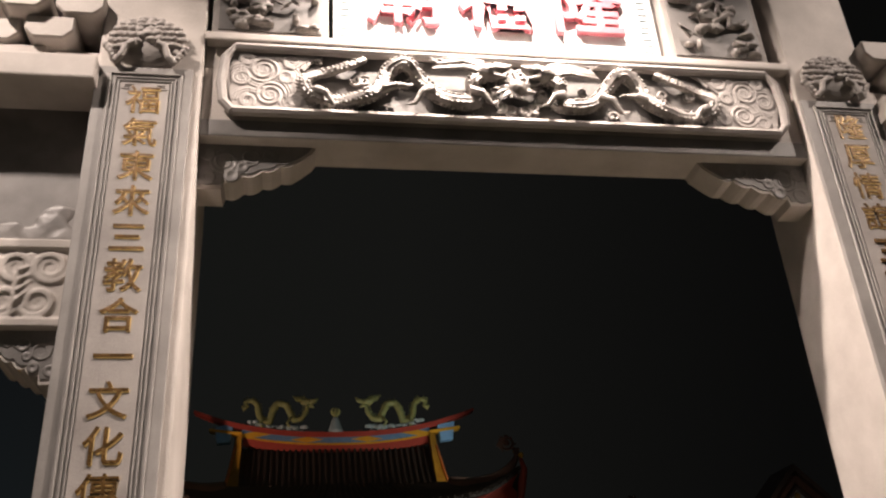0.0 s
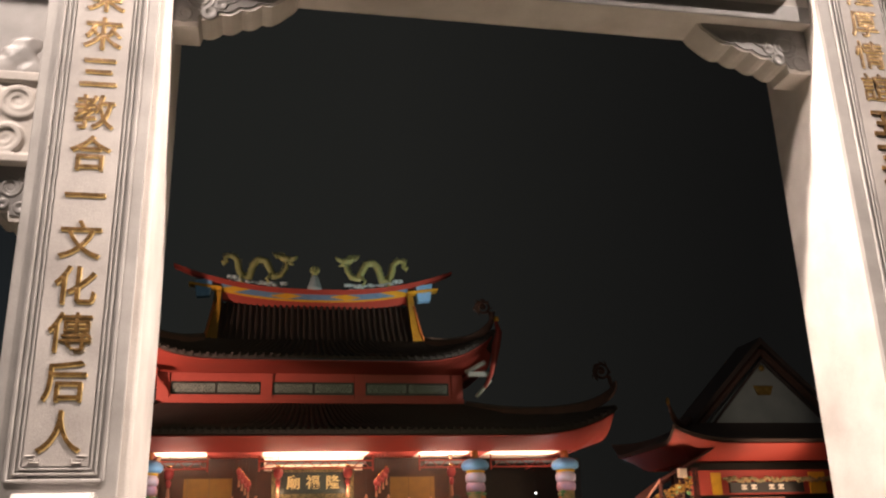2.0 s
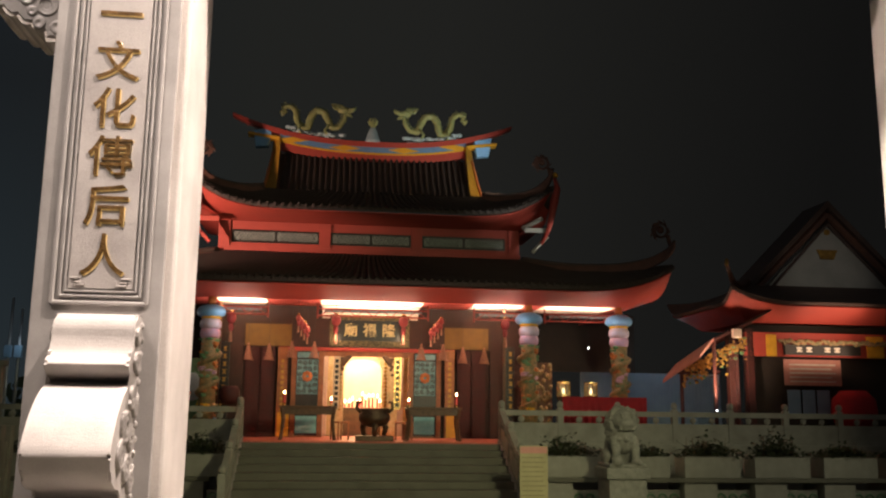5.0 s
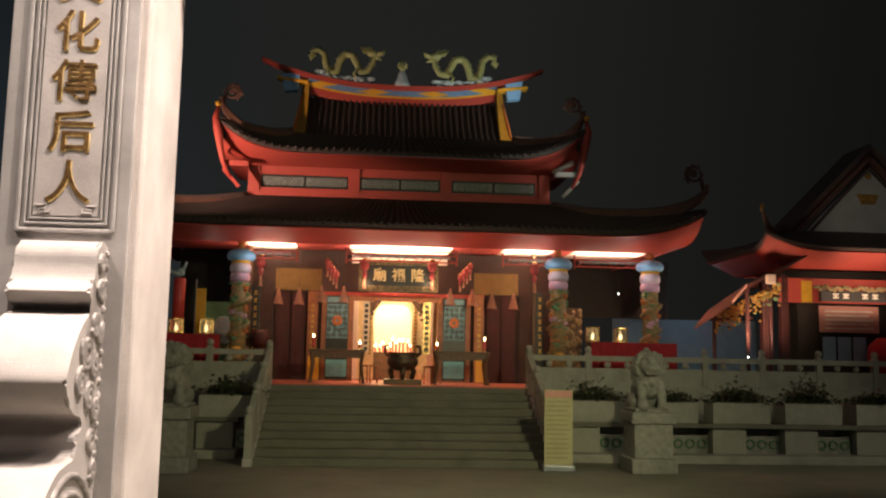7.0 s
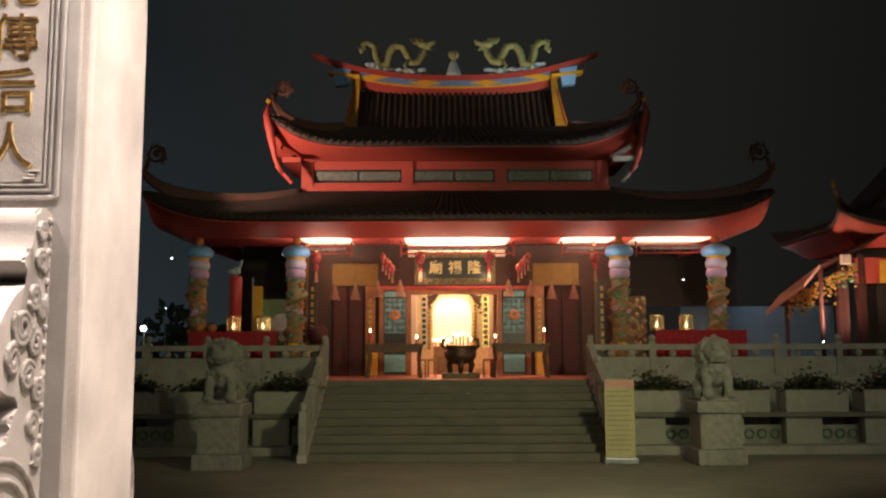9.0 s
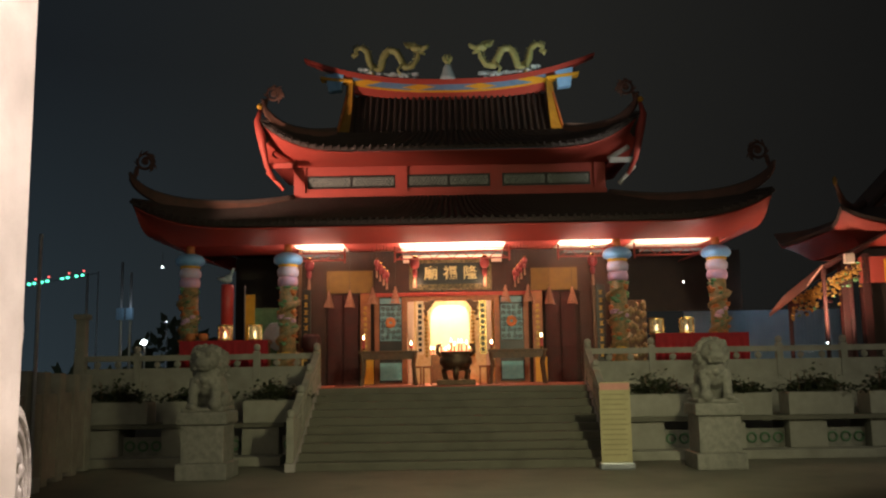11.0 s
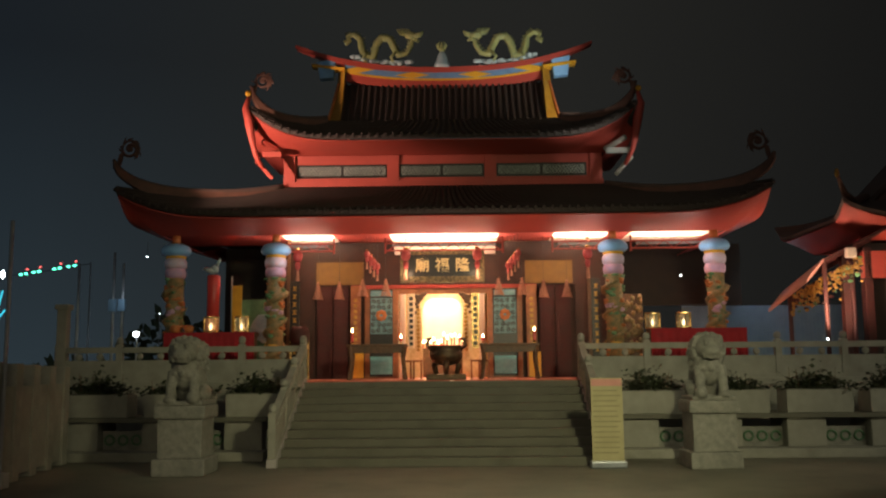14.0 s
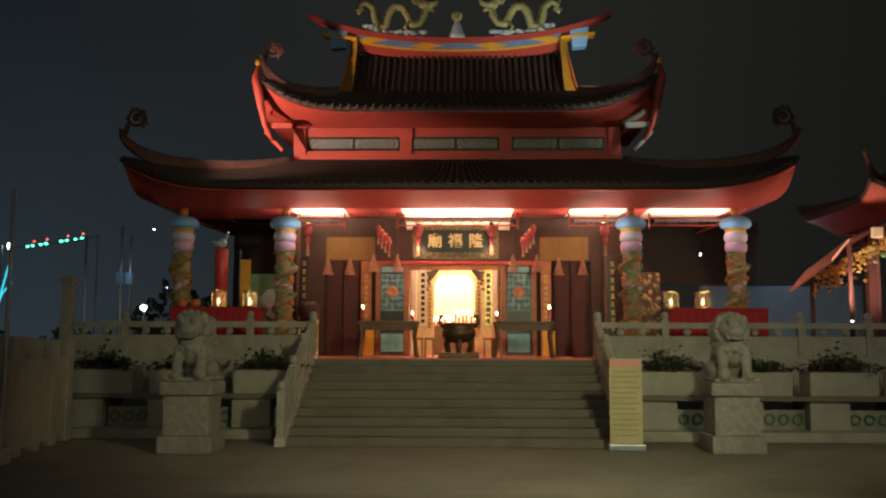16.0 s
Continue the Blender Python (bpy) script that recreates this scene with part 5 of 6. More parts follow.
# dragon columns
def dragon_column(x):
    c = thing("dragon_column", x, 27.0, PZ, "column wound with a many-coloured relief dragon under a blue capital", "column", "dragon columns of the porch")
    part("base", lathe([(0.36, 0), (0.36, 0.12), (0.3, 0.16), (0.33, 0.26), (0.27, 0.32)], x, 27, PZ, 18), RAIL, c, "stone column base")
    part("shaft", lathe([(0.225, 0.3), (0.225, 3.0)], x, 27, PZ, 18), COIL, c, "painted shaft", True)
    bm = bmesh.new()
    pts, rad = [], []
    for i in range(80):
        f = i / 79
        a = f * 6.2 * math.pi + x
        r = 0.245 + 0.03 * math.sin(f * 23)
        pts.append((x + r * math.cos(a), 27 + r * math.sin(a), PZ + 0.35 + 2.2 * f))
        rad.append(0.06 + 0.025 * math.sin(f * 17))
    tube(pts, rad, 7, bm)
    for p, q in zip(pts[::2], pts[1::2]):
        n = Vector((p[0] - x, p[1] - 27, 0.0)).normalized()
        tube([Vector(p) + n * 0.04, Vector(p) + n * 0.1 + Vector((0, 0, 0.03))], [0.025, 0.006], 4, bm)
    part("dragon_coil", bm, COIL, c, "brown and green dragon coil", True)
    rng = random.Random(int(x * 7))
    for z, m, n in ((0.4, BLUE, 7), (0.62, ORANGE, 8), (0.95, YELLOW, 5), (1.1, GREEN, 7), (1.35, ORANGE, 9), (1.65, GREEN, 8), (1.8, PINK, 6), (2.05, ORANGE, 9), (2.25, GREEN, 8), (2.45, ORANGE, 8), (2.62, GREEN, 7)):
        bm = bmesh.new()
        for k in range(n):
            a = rng.uniform(0, 6.28)
            blob(x + 0.185 * math.cos(a), 27 + 0.185 * math.sin(a), PZ + z + rng.uniform(-0.13, 0.13), rng.uniform(0.07, 0.13), rng.uniform(0.07, 0.13), rng.uniform(0.035, 0.08), bm, 0.5, 1, rng)
        part("cloud_knob", bm, m, c)
    part("collar", lathe([(0.24, 2.72), (0.275, 2.78), (0.28, 2.88), (0.25, 2.97)], x, 27, PZ, 18), PINK, c, "pink collar", True)
    part("collar", lathe([(0.24, 2.97), (0.29, 3.03), (0.295, 3.16), (0.24, 3.25)], x, 27, PZ, 18), LILAC, c, "pale lilac collar", True)
    part("ring", lathe([(0.2, 3.24), (0.27, 3.26), (0.27, 3.31), (0.22, 3.34)], x, 27, PZ, 18), YELLOW, c, "yellow ring", True)
    part("capital", lathe([(0.2, 3.3), (0.35, 3.34), (0.4, 3.41), (0.39, 3.5), (0.32, 3.59), (0.2, 3.64), (0.1, 3.66)], x, 27, PZ, 20), SKYBLUE, c, "light blue lotus capital", True)
    part("neck", lathe([(0.12, 3.62), (0.1, 3.9)], x, 27, PZ, 12), ORANGE, c, "short orange neck", True)


for x in (-7.19, -4.5, 4.5, 7.19):
    dragon_column(x)

# front wall of the hall: openings, doors, panels
WY = 29.0
ZT = 5.57
part("hall_wall", box(-4.7, -3.75, WY, WY + 0.2, PZ, ZT), HEAD_RED, hall, "side wall with porch shade in its dark red")
part("hall_wall", box(3.72, 4.7, WY, WY + 0.2, PZ, ZT), HEAD_RED, hall, "side wall with porch shade in its dark red")
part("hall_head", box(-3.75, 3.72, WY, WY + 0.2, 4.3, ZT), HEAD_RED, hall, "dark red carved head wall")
for a, b in ((-3.72, -2.35), (2.3, 3.66)):
    part("head_panel", box(a, b, WY - 0.03, WY, 4.34, 5.0), DULL_YELLOW, hall, "dull yellow panel over a door")
part("door_lintel", box(-2.72, 2.62, WY - 0.06, WY, 4.22, 4.32, 0.01), RED, hall, "red carved lintel")
part("lintel_frieze", box(-1.36, 1.2, WY - 0.03, WY, 4.06, 4.22, 0.01), OCHRE, hall, "carved brown frieze over the altar opening")
for s in (-1, 1):
    o = -0.06
    # doors
    q0, q1 = (-3.75, -1.36) if s < 0 else (1.2, 3.72)
    # backing added to keep altar light out of gaps between doors and screens
    part("gap_backing", box(q0, q1, WY + 0.13, WY + 0.19, PZ, 4.3), HEAD_RED, hall, "dark red backing added against stray altar light")
    dx0, dx1 = (-3.7, -2.78) if s < 0 else (2.68, 3.6)
    for k in range(2):
        a = dx0 + 0.46 * k
        dd = part("door_leaf", box(a + 0.015, a + 0.445, WY + 0.03, WY + 0.09, PZ, 4.3, 0.008), DEEP_RED, hall, "dark red door leaf")
        part("door_panel", box(a + 0.09, a + 0.37, WY + 0.015, WY + 0.03, PZ + 0.15, PZ + 0.8, 0.006), DEEP_RED, dd)
        part("door_panel", box(a + 0.09, a + 0.37, WY + 0.015, WY + 0.03, PZ + 1.0, PZ + 2.4, 0.006), DEEP_RED, dd)
    # gilt pilaster
    p0 = s * 2.52 + o
    part("pilaster", box(p0 - 0.15, p0 + 0.15, WY - 0.08, WY, PZ, 4.3, 0.012), OCHRE, hall, "orange-brown pilaster")
    for k in range(10):
        part("letter_mark", box(p0 - 0.05, p0 + 0.05, WY - 0.095, WY - 0.08, 2.4 + 0.16 * k, 2.5 + 0.16 * k), GILT, hall)
    part("yellow_panel", box(p0 - 0.1, p0 + 0.24, WY - 0.12, WY - 0.09, PZ + 0.02, PZ + 0.72), YELLOW, hall, "bright yellow panel")
    # lattice window with teal panels
    w0, w1 = (-2.32, -1.36) if s < 0 else (1.2, 2.2)
    wm = (w0 + w1) / 2
    win = part("lattice_screen", box(w0, w1, WY - 0.02, WY + 0.12, PZ, 4.3, 0.01), OCHRE, hall, "orange-brown screen with lattice panels")
    part("screen_edge", box(w0 + 0.15, w1 - 0.15, WY - 0.05, WY - 0.02, PZ + 0.05, 4.2), BLACK, win, "black surround")
    part("lower_panel", box(wm - 0.31, wm + 0.31, WY - 0.07, WY - 0.05, PZ + 0.12, PZ + 0.62), TEAL, win, "teal lower panel")
    part("lattice_panel", box(wm - 0.31, wm + 0.31, WY - 0.07, WY - 0.05, 2.92, 3.95), LATTICE, win, "grey-blue lattice panel")
    part("upper_panel", box(wm - 0.31, wm + 0.31, WY - 0.07, WY - 0.05, 4.0, 4.16), LATTICE, win)
    bm = bmesh.new()
    for i in range(4):
        for j in range(6):
            spiral(wm - 0.23 + 0.155 * i, WY - 0.075, 3.02 + 0.167 * j, 0.065, 1.4, i + j, 1 if (i + j) % 2 else -1, 0.013, bm)
    part("lattice_scroll", bm, BLACK, win)
    bm = bmesh.new()
    for k in range(8):
        a = k * math.pi / 4
        blob(wm + 0.1 * math.cos(a), WY - 0.085, 3.45 + 0.1 * math.sin(a), 0.07, 0.03, 0.07, bm, 0.2, 1)
    part("lattice_flower", bm, ORANGE, win, "orange carved flower")
    # couplet boards beside the altar opening
    cx = -0.97 if s < 0 else 0.85
    cb = part("couplet_board", box(cx - 0.1, cx + 0.1, WY - 0.3, WY - 0.26, 2.5, 4.05), ALTAR if s < 0 else BRASS, hall, "narrow couplet board")
    for k in range(9):
        part("letter_mark", box(cx - 0.05, cx + 0.05, WY - 0.31, WY - 0.3, 2.58 + 0.16 * k, 2.68 + 0.16 * k, 0.004), BLACK, cb)
    # carved pelmet corner
    bm = bmesh.new()
    rng = random.Random(21)
    px = -0.74 if s < 0 else 0.6
    for k in range(30):
        f = rng.random()
        blob(px - s * 0.3 * (1 - f) + s * 0.12, WY - 0.12, 4.08 - 0.62 * f ** 1.5 * rng.random() - 0.02, 0.06, 0.05, 0.055, bm, 0.5, 1, rng)
    fuse(part("pelmet_carving", bm, WOOD, hall, "dark brown carved pelmet"), 0.02)
    # hanging black couplets at the porch columns
    bx = s * 4.2
    hb = thing("couplet_plaque", bx, 28.2, 2.4, "black lacquer couplet plaque with gilt lettering", "plaque", "black couplet plaques")
    part("plaque_board", box(bx - 0.13, bx + 0.13, 28.2, 28.24, 2.2, 4.4, 0.01), BLACK, hb)
    for k in range(9):
        z = 2.36 + 0.22 * k
        part("letter_mark", prism([(bx - 0.06, z), (bx + 0.06, z), (bx + 0.02, z + 0.06), (bx + 0.06, z + 0.12), (bx - 0.06, z + 0.12), (bx - 0.02, z + 0.06)], "y", 28.185, 28.2), GILT, hb)
    part("post", box(bx - 0.22, bx - 0.14, 28.2, 28.3, PZ, 5.55), WOOD, hb)

# altar room seen through the opening
structure("altar_back_wall", box(-3.6, 3.5, 32.2, 32.4, PZ, 5.6), ALTAR, "bright cream altar back wall", "wall")
structure("altar_side_wall", box(-3.72, -3.6, 29.2, 32.2, PZ, 5.6), ALTAR, "cream altar room side wall", "wall")
structure("altar_side_wall", box(3.5, 3.62, 29.2, 32.2, PZ, 5.6), ALTAR, "cream altar room side wall", "wall")
structure("altar_ceiling", box(-3.72, 3.62, 29.2, 32.4, 5.6, 5.7), CREAM, "cream altar room ceiling", "ceiling")
# dark sheets added behind the open porch wings, standing for the darkness there
structure("wing_shade_sheet", box(4.7, 9.6, 32.6, 32.8, 3.9, 5.9), DARK, "added dark sheet for the unlit upper porch wing", "wall")
structure("wing_shade_sheet", box(-7.3, -4.7, 32.6, 32.8, PZ, 5.9), DARK, "added dark sheet for the unlit porch wing", "wall")
structure("hall_back_wall", box(-4.7, 4.7, 33.0, 33.2, PZ, 5.6), RED, "red rear wall of the hall", "wall")
lamp("AREA", "altar_lamp", (-0.1, 31.3, 5.3), (-0.1, 32.2, 3.0), 170, (1.0, 0.83, 0.6), 1.4)
screen = thing("altar_screen", -0.12, 30.55, PZ, "golden carved wooden screen with a round-shouldered arch before the altar", "screen")
arch = [(-1.75, PZ), (-0.72, PZ), (-0.72, 3.5)]
for k in range(1, 16):
    c, e = math.cos(math.pi * k / 16), math.sin(math.pi * k / 16)
    arch.append((-0.12 - 0.6 * math.copysign(abs(c) ** 0.6, c), 3.5 + 0.56 * e ** 0.6))
arch += [(0.48, 3.5), (0.48, PZ), (1.55, PZ), (1.55, 5.2), (-1.75, 5.2)]
part("arch_board", prism(arch, "y", 30.5, 30.58), GOLDWOOD, screen)
rng = random.Random(61)
for sgn in (-1, 1):
    for k in range(14):
        z = 2.5 + 0.12 * k
        part("carved_knob", blob(-0.12 + sgn * 0.72, 30.48, z, 0.06, 0.03, 0.055, None, 0.4, 1, rng), GILT, screen)
    part("screen_post", box(-0.12 + sgn * 1.2 - 0.09, -0.12 + sgn * 1.2 + 0.09, 30.38, 30.5, PZ, 5.2, 0.015), CREAM, screen, "pale cream post")
lamp("POINT", "altar_bulb", (-0.1, 29.7, 4.6), (0, 31, 3), 115, (1.0, 0.76, 0.48), 0.12)
shrine = thing("altar_table", -0.1, 31.2, PZ, "dark wooden altar table with rows of burning candles", "altar")
part("table_body", box(-1.1, 0.95, 30.9, 31.8, PZ, 2.55, 0.02), WOOD, shrine)
rng = random.Random(31)
for k in range(16):
    x, y = -0.85 + 0.11 * k + rng.uniform(-0.03, 0.03), rng.uniform(31.0, 31.5)
    h = rng.uniform(0.12, 0.4)
    cd = thing("candle", x, y, 2.55, "lit red candle on the altar table", "candle", "altar candles")
    part("wax", lathe([(0.03, 0), (0.026, h)], x, y, 2.55, 8), WAX, cd)
    part("flame", lathe([(0.006, 0), (0.02, 0.03), (0.013, 0.075), (0.002, 0.115)], x, y, 2.55 + h, 8), FLAME, cd, "candle flame")
lamp("POINT", "candle_light", (-0.1, 30.8, 3.0), (0, 31, 3), 45, (1.0, 0.68, 0.34), 0.25)

# name plaque over the door
plq = thing("name_plaque", -0.07, 27.8, 4.3, "black name plaque with three gold letters in a gilt frame", "plaque")
part("plaque_board", box(-1.0, 0.88, 27.8, 27.86, 4.45, 5.05), BLACK, plq)
for q in ((-1.22, 1.1, 5.05, 5.2), (-1.22, 1.1, 4.28, 4.45), (-1.22, -1.0, 4.45, 5.05), (0.88, 1.1, 4.45, 5.05)):
    f = part("plaque_frame", box(q[0], q[1], 27.77, 27.88, q[2], q[3], 0.015), FRAME_GILT, plq, "gilt carved frame")
for c, x in zip("廟福隆", (-0.55, 0.0, 0.55)):
    text(c, 0.4, x - 0.06, 27.79, 4.74, 0.012, LETTER_GOLD, plq, "gold_letter", 0.004)


# hanging lanterns and incense coils
def lantern(x, y, z, s=1.0):
    t = thing("red_lantern", x, y, z, "red silk lantern with a hanging tassel", "lantern", "red lanterns of the porch")

    def turned(profile, seg):
        return lathe([(r * s, h * s) for r, h in profile], x, y, z, seg)
    part("cord", tube([(x, y, z + 0.25 * s), (x, y, 5.58)], 0.006, 5), BLACK, t)
    part("silk_body", turned([(0.04, 0.22), (0.1, 0.18), (0.13, 0.1), (0.13, 0.02), (0.1, -0.06), (0.05, -0.1)], 14), LANTERN, t, "", True)
    part("cap", turned([(0.06, 0.22), (0.07, 0.25), (0.05, 0.28)], 10), BRASS, t, "brass cap")
    part("lower_body", turned([(0.04, -0.1), (0.075, -0.16), (0.06, -0.28), (0.04, -0.32)], 12), LANTERN, t, "", True)
    part("tassel", turned([(0.025, -0.32), (0.04, -0.4), (0.055, -0.62)], 10), INCENSE, t, "pale hanging tassel")


for x in (-1.05, 0.9, -4.0, 3.9):
    lantern(x, 27.5, 4.95)
# short slanting strings of small lanterns
for x, s in ((-2.12, 1), (2.02, -1)):
    for k in range(4):
        lantern(x + s * 0.085 * k, 27.6 + 0.12 * k, 5.02 - 0.1 * k, 0.6)


def incense(x, y, z):
    t = thing("incense_coil", x, y, z, "hanging pink conical incense coil", "incense coil", "hanging incense coils")
    pts, rad = [], []
    for i in range(90):
        f = i / 89
        a = f * 9 * 2 * math.pi
        pts.append((x + (0.012 + 0.13 * f) * math.cos(a), y + (0.012 + 0.13 * f) * math.sin(a), z + 0.5 - 0.48 * f))
        rad.append(0.018)
    part("coil", tube(pts, rad, 5), INCENSE, t, "", True)
    part("cord", tube([(x, y, z + 0.5), (x, y, 5.58)], 0.005, 5), BLACK, t)


for x in (-3.55, -2.95, -2.3, -1.65, 1.5, 2.15, 2.75, 3.4):
    incense(x, 28.2, 3.85 + (0.08 if abs(x) < 2.5 else 0))


# offering tables
def offering_table(x0, x1):
    xc = (x0 + x1) / 2
    t = thing("offering_table", xc, 26.5, PZ, "long dark carved wooden offering table with curved legs", "table", "offering tables")
    part("tabletop", box(x0, x1, 26.2, 26.8, 2.5, 2.57, 0.015), WOOD, t)
    part("apron", box(x0 + 0.05, x1 - 0.05, 26.23, 26.27, 2.34, 2.5, 0.008), WOOD, t)
    for x in (x0 + 0.08, x1 - 0.08):
        for y in (26.26, 26.74):
            part("leg", tube([(x, y, 2.5), (x + (0.04 if x < xc else -0.04), y, 2.2), (x, y, 1.85), (x - (0.03 if x < xc else -0.03), y, PZ)], [0.055, 0.045, 0.035, 0.05], 8), WOOD, t)
    return t


offering_table(-2.5, -0.95)
offering_table(0.9, 2.45)
for x, big in ((-2.38, 1), (2.32, 1), (-1.12, 0), (1.0, 0)):
    c = thing("red_candle", x, 26.45, 2.57, "lit red candle standing on an offering table", "candle", "table candles")
    h = 0.24 if big else 0.08
    part("holder", lathe([(0.06, 0), (0.05, 0.02), (0.02, 0.05), (0.04, 0.07)], x, 26.45, 2.57, 10), BRASS, c, "brass holder")
    part("wax", lathe([(0.045, 0.07), (0.04, 0.07 + h)], x, 26.45, 2.57, 10), WAX, c)
    part("flame", lathe([(0.008, 0), (0.026, 0.035), (0.016, 0.07), (0.002, 0.11)], x, 26.45, 2.64 + h, 8), FLAME, c, "candle flame")

for x in (-3.8, 3.8, 6.5, -5.4):
    lamp("POINT", "eave_light", (x, 26.45 if x > -5 else 27.5, 4.95), (x, 27, 5), 9 if x > -5 else 2.5, (1.0, 0.84, 0.72), 0.1)
lamp("POINT", "lantern_light", (-1.05, 27.45, 4.5), (0, 27, 3), 12, (1.0, 0.62, 0.36), 0.15)
lamp("POINT", "lantern_light", (0.9, 27.45, 4.5), (0, 27, 3), 12, (1.0, 0.62, 0.36), 0.15)

# great censer
cs = thing("bronze_censer", 0.05, 26.1, PZ, "large dark bronze three-legged censer with upright handles", "censer")
part("stand", box(-0.45, 0.55, 25.75, 26.45, PZ, PZ + 0.14, 0.02), BRONZE, cs)
part("bowl", lathe([(0.12, 0.36), (0.32, 0.42), (0.42, 0.55), (0.42, 0.68), (0.34, 0.76), (0.4, 0.82), (0.4, 0.86), (0.34, 0.86), (0.3, 0.7)], 0.05, 26.1, PZ, 24), BRONZE, cs, "", True)
for a in (0.5, 2.6, 4.71):
    part("leg", tube([(0.05 + 0.25 * math.cos(a), 26.1 + 0.25 * math.sin(a), PZ + 0.5), (0.05 + 0.36 * math.cos(a), 26.1 + 0.36 * math.sin(a), PZ + 0.35), (0.05 + 0.3 * math.cos(a), 26.1 + 0.3 * math.sin(a), PZ + 0.14)], [0.1, 0.08, 0.06], 8), BRONZE, cs, "", True)
for s in (-1, 1):
    part("handle", tube([(0.05 + s * 0.36, 26.1, PZ + 0.75), (0.05 + s * 0.48, 26.1, PZ + 0.85), (0.05 + s * 0.46, 26.1, PZ + 1.02), (0.05 + s * 0.36, 26.1, PZ + 1.02)], 0.05, 8), BRONZE, cs, "", True)
for x in (-1.0, -0.72, 0.8, 1.05):
    st = thing("wooden_stool", x, 27.0, PZ, "low brown wooden stool beside the censer", "stool", "stools by the censer")
    part("seat", box(x - 0.13, x + 0.13, 26.9, 27.15, PZ + 0.45, PZ + 0.5, 0.01), OCHRE, st)
    for dx in (-0.1, 0.1):
        for dy in (26.93, 27.12):
            part("leg", box(x + dx - 0.02, x + dx + 0.02, dy - 0.02, dy + 0.02, PZ, PZ + 0.45), OCHRE, st)


# red side tables with glass oil lamps
def side_table(x0, x1, jars):
    t = thing("clothed_table", (x0 + x1) / 2, 26.6, PZ, "long table under a red cloth on the porch", "table", "red clothed tables")
    part("tabletop", box(x0, x1, 26.3, 26.95, 2.82, 2.9, 0.01), WOOD, t)
    bm = bmesh.new()
    n = 60
    top = [bm.verts.new((x0 - 0.02 + (x1 - x0 + 0.04) * i / n, 26.27, 2.91)) for i in range(n + 1)]
    botm = [bm.verts.new((x0 - 0.02 + (x1 - x0 + 0.04) * i / n, 26.25 + 0.03 * math.sin(i * 1.3), 1.9)) for i in range(n + 1)]
    back = [bm.verts.new((x0 - 0.02 + (x1 - x0 + 0.04) * i / n, 27.0, 2.91)) for i in range(n + 1)]
    for i in range(n):
        bm.faces.new((top[i], top[i + 1], botm[i + 1], botm[i]))
        bm.faces.new((back[i], back[i + 1], top[i + 1], top[i]))
    part("cloth", bm, CLOTH, t, "hanging red cloth")
    for x in (x0 + 0.08, x1 - 0.08):
        for y in (26.36, 26.9):
            part("leg", box(x - 0.03, x + 0.03, y - 0.03, y + 0.03, PZ, 2.82), WOOD, t)
    for x in jars:
        j = thing("oil_lamp", x, 26.6, 2.91, "glass oil lamp drum with gilt bars and a flame", "oil lamp", "glass oil lamps")
        part("glass_drum", lathe([(0.17, 0.02), (0.17, 0.4)], x, 26.6, 2.91, 16), GLASS, j, "", True)
        for z in (0.0, 0.38):
            part("gilt_hoop", lathe([(0.2, z), (0.2, z + 0.04)], x, 26.6, 2.91, 16), BRASS, j, "gilt hoop")
        for k in range(8):
            a = k * math.pi / 4
            part("gilt_bar", tube([(x + 0.185 * math.cos(a), 26.6 + 0.185 * math.sin(a), 2.92), (x + 0.185 * math.cos(a), 26.6 + 0.185 * math.sin(a), 3.3)], 0.014, 5), BRASS, j, "gilt bar")
        part("flame", lathe([(0.01, 0.1), (0.03, 0.14), (0.015, 0.2), (0.002, 0.24)], x, 26.6, 2.92, 8), OIL_FLAME, j, "flame")


side_table(5.3, 7.7, (5.4, 6.2))
side_table(-7.2, -4.9, (-6.1, -5.3))
gc = thing("giant_candle", -6.12, 26.85, 2.91, "thick red ceremonial candle with a pale blue bird on top", "candle")
part("wax", lathe([(0.16, 0.0), (0.17, 1.5), (0.15, 1.53)], -6.12, 26.85, 2.91, 16), WAX, gc, "", True)
bm = blob(-6.1, 26.85, 4.6, 0.11, 0.09, 0.12, None, 0.15, 2)
tube([(-6.1, 26.85, 4.55), (-6.25, 26.8, 4.58), (-6.4, 26.8, 4.62)], [0.09, 0.07, 0.02], 6, bm)
tube([(-6.08, 26.85, 4.62), (-6.0, 26.85, 4.78), (-5.96, 26.85, 4.9)], [0.06, 0.04, 0.03], 6, bm)
part("bird", bm, CLOUD, gc, "pale blue bird figure", True)
yb = thing("yellow_banner", -5.6, 27.2, PZ, "bright yellow upright cloth banner on a stand", "banner")
part("cloth", box(-5.73, -5.47, 27.3, 27.33, 2.2, 4.2, 0.005), YELLOW, yb)
part("stand", tube([(-5.75, 27.32, PZ), (-5.75, 27.32, 4.45)], 0.02, 6), METAL, yb)
for x in (-7.0, -6.65):
    pot = thing("red_offering_jar", x, 26.5, 2.91, "small red offering jar on a clothed table", "jar", "red offering jars")
    part("jar", lathe([(0.08, 0), (0.13, 0.06), (0.13, 0.14), (0.09, 0.2)], x, 26.5, 2.91, 12), ORANGE, pot, "", True)
dr = thing("standing_drum", -3.95, 27.6, PZ, "red and brass drum on a dark wooden frame", "drum")
part("drum_body", lathe([(0.2, 0), (0.27, 0.12), (0.28, 0.25), (0.27, 0.38), (0.2, 0.5)], -3.95, 27.6, 2.6, 18), DEEP_RED, dr, "", True)
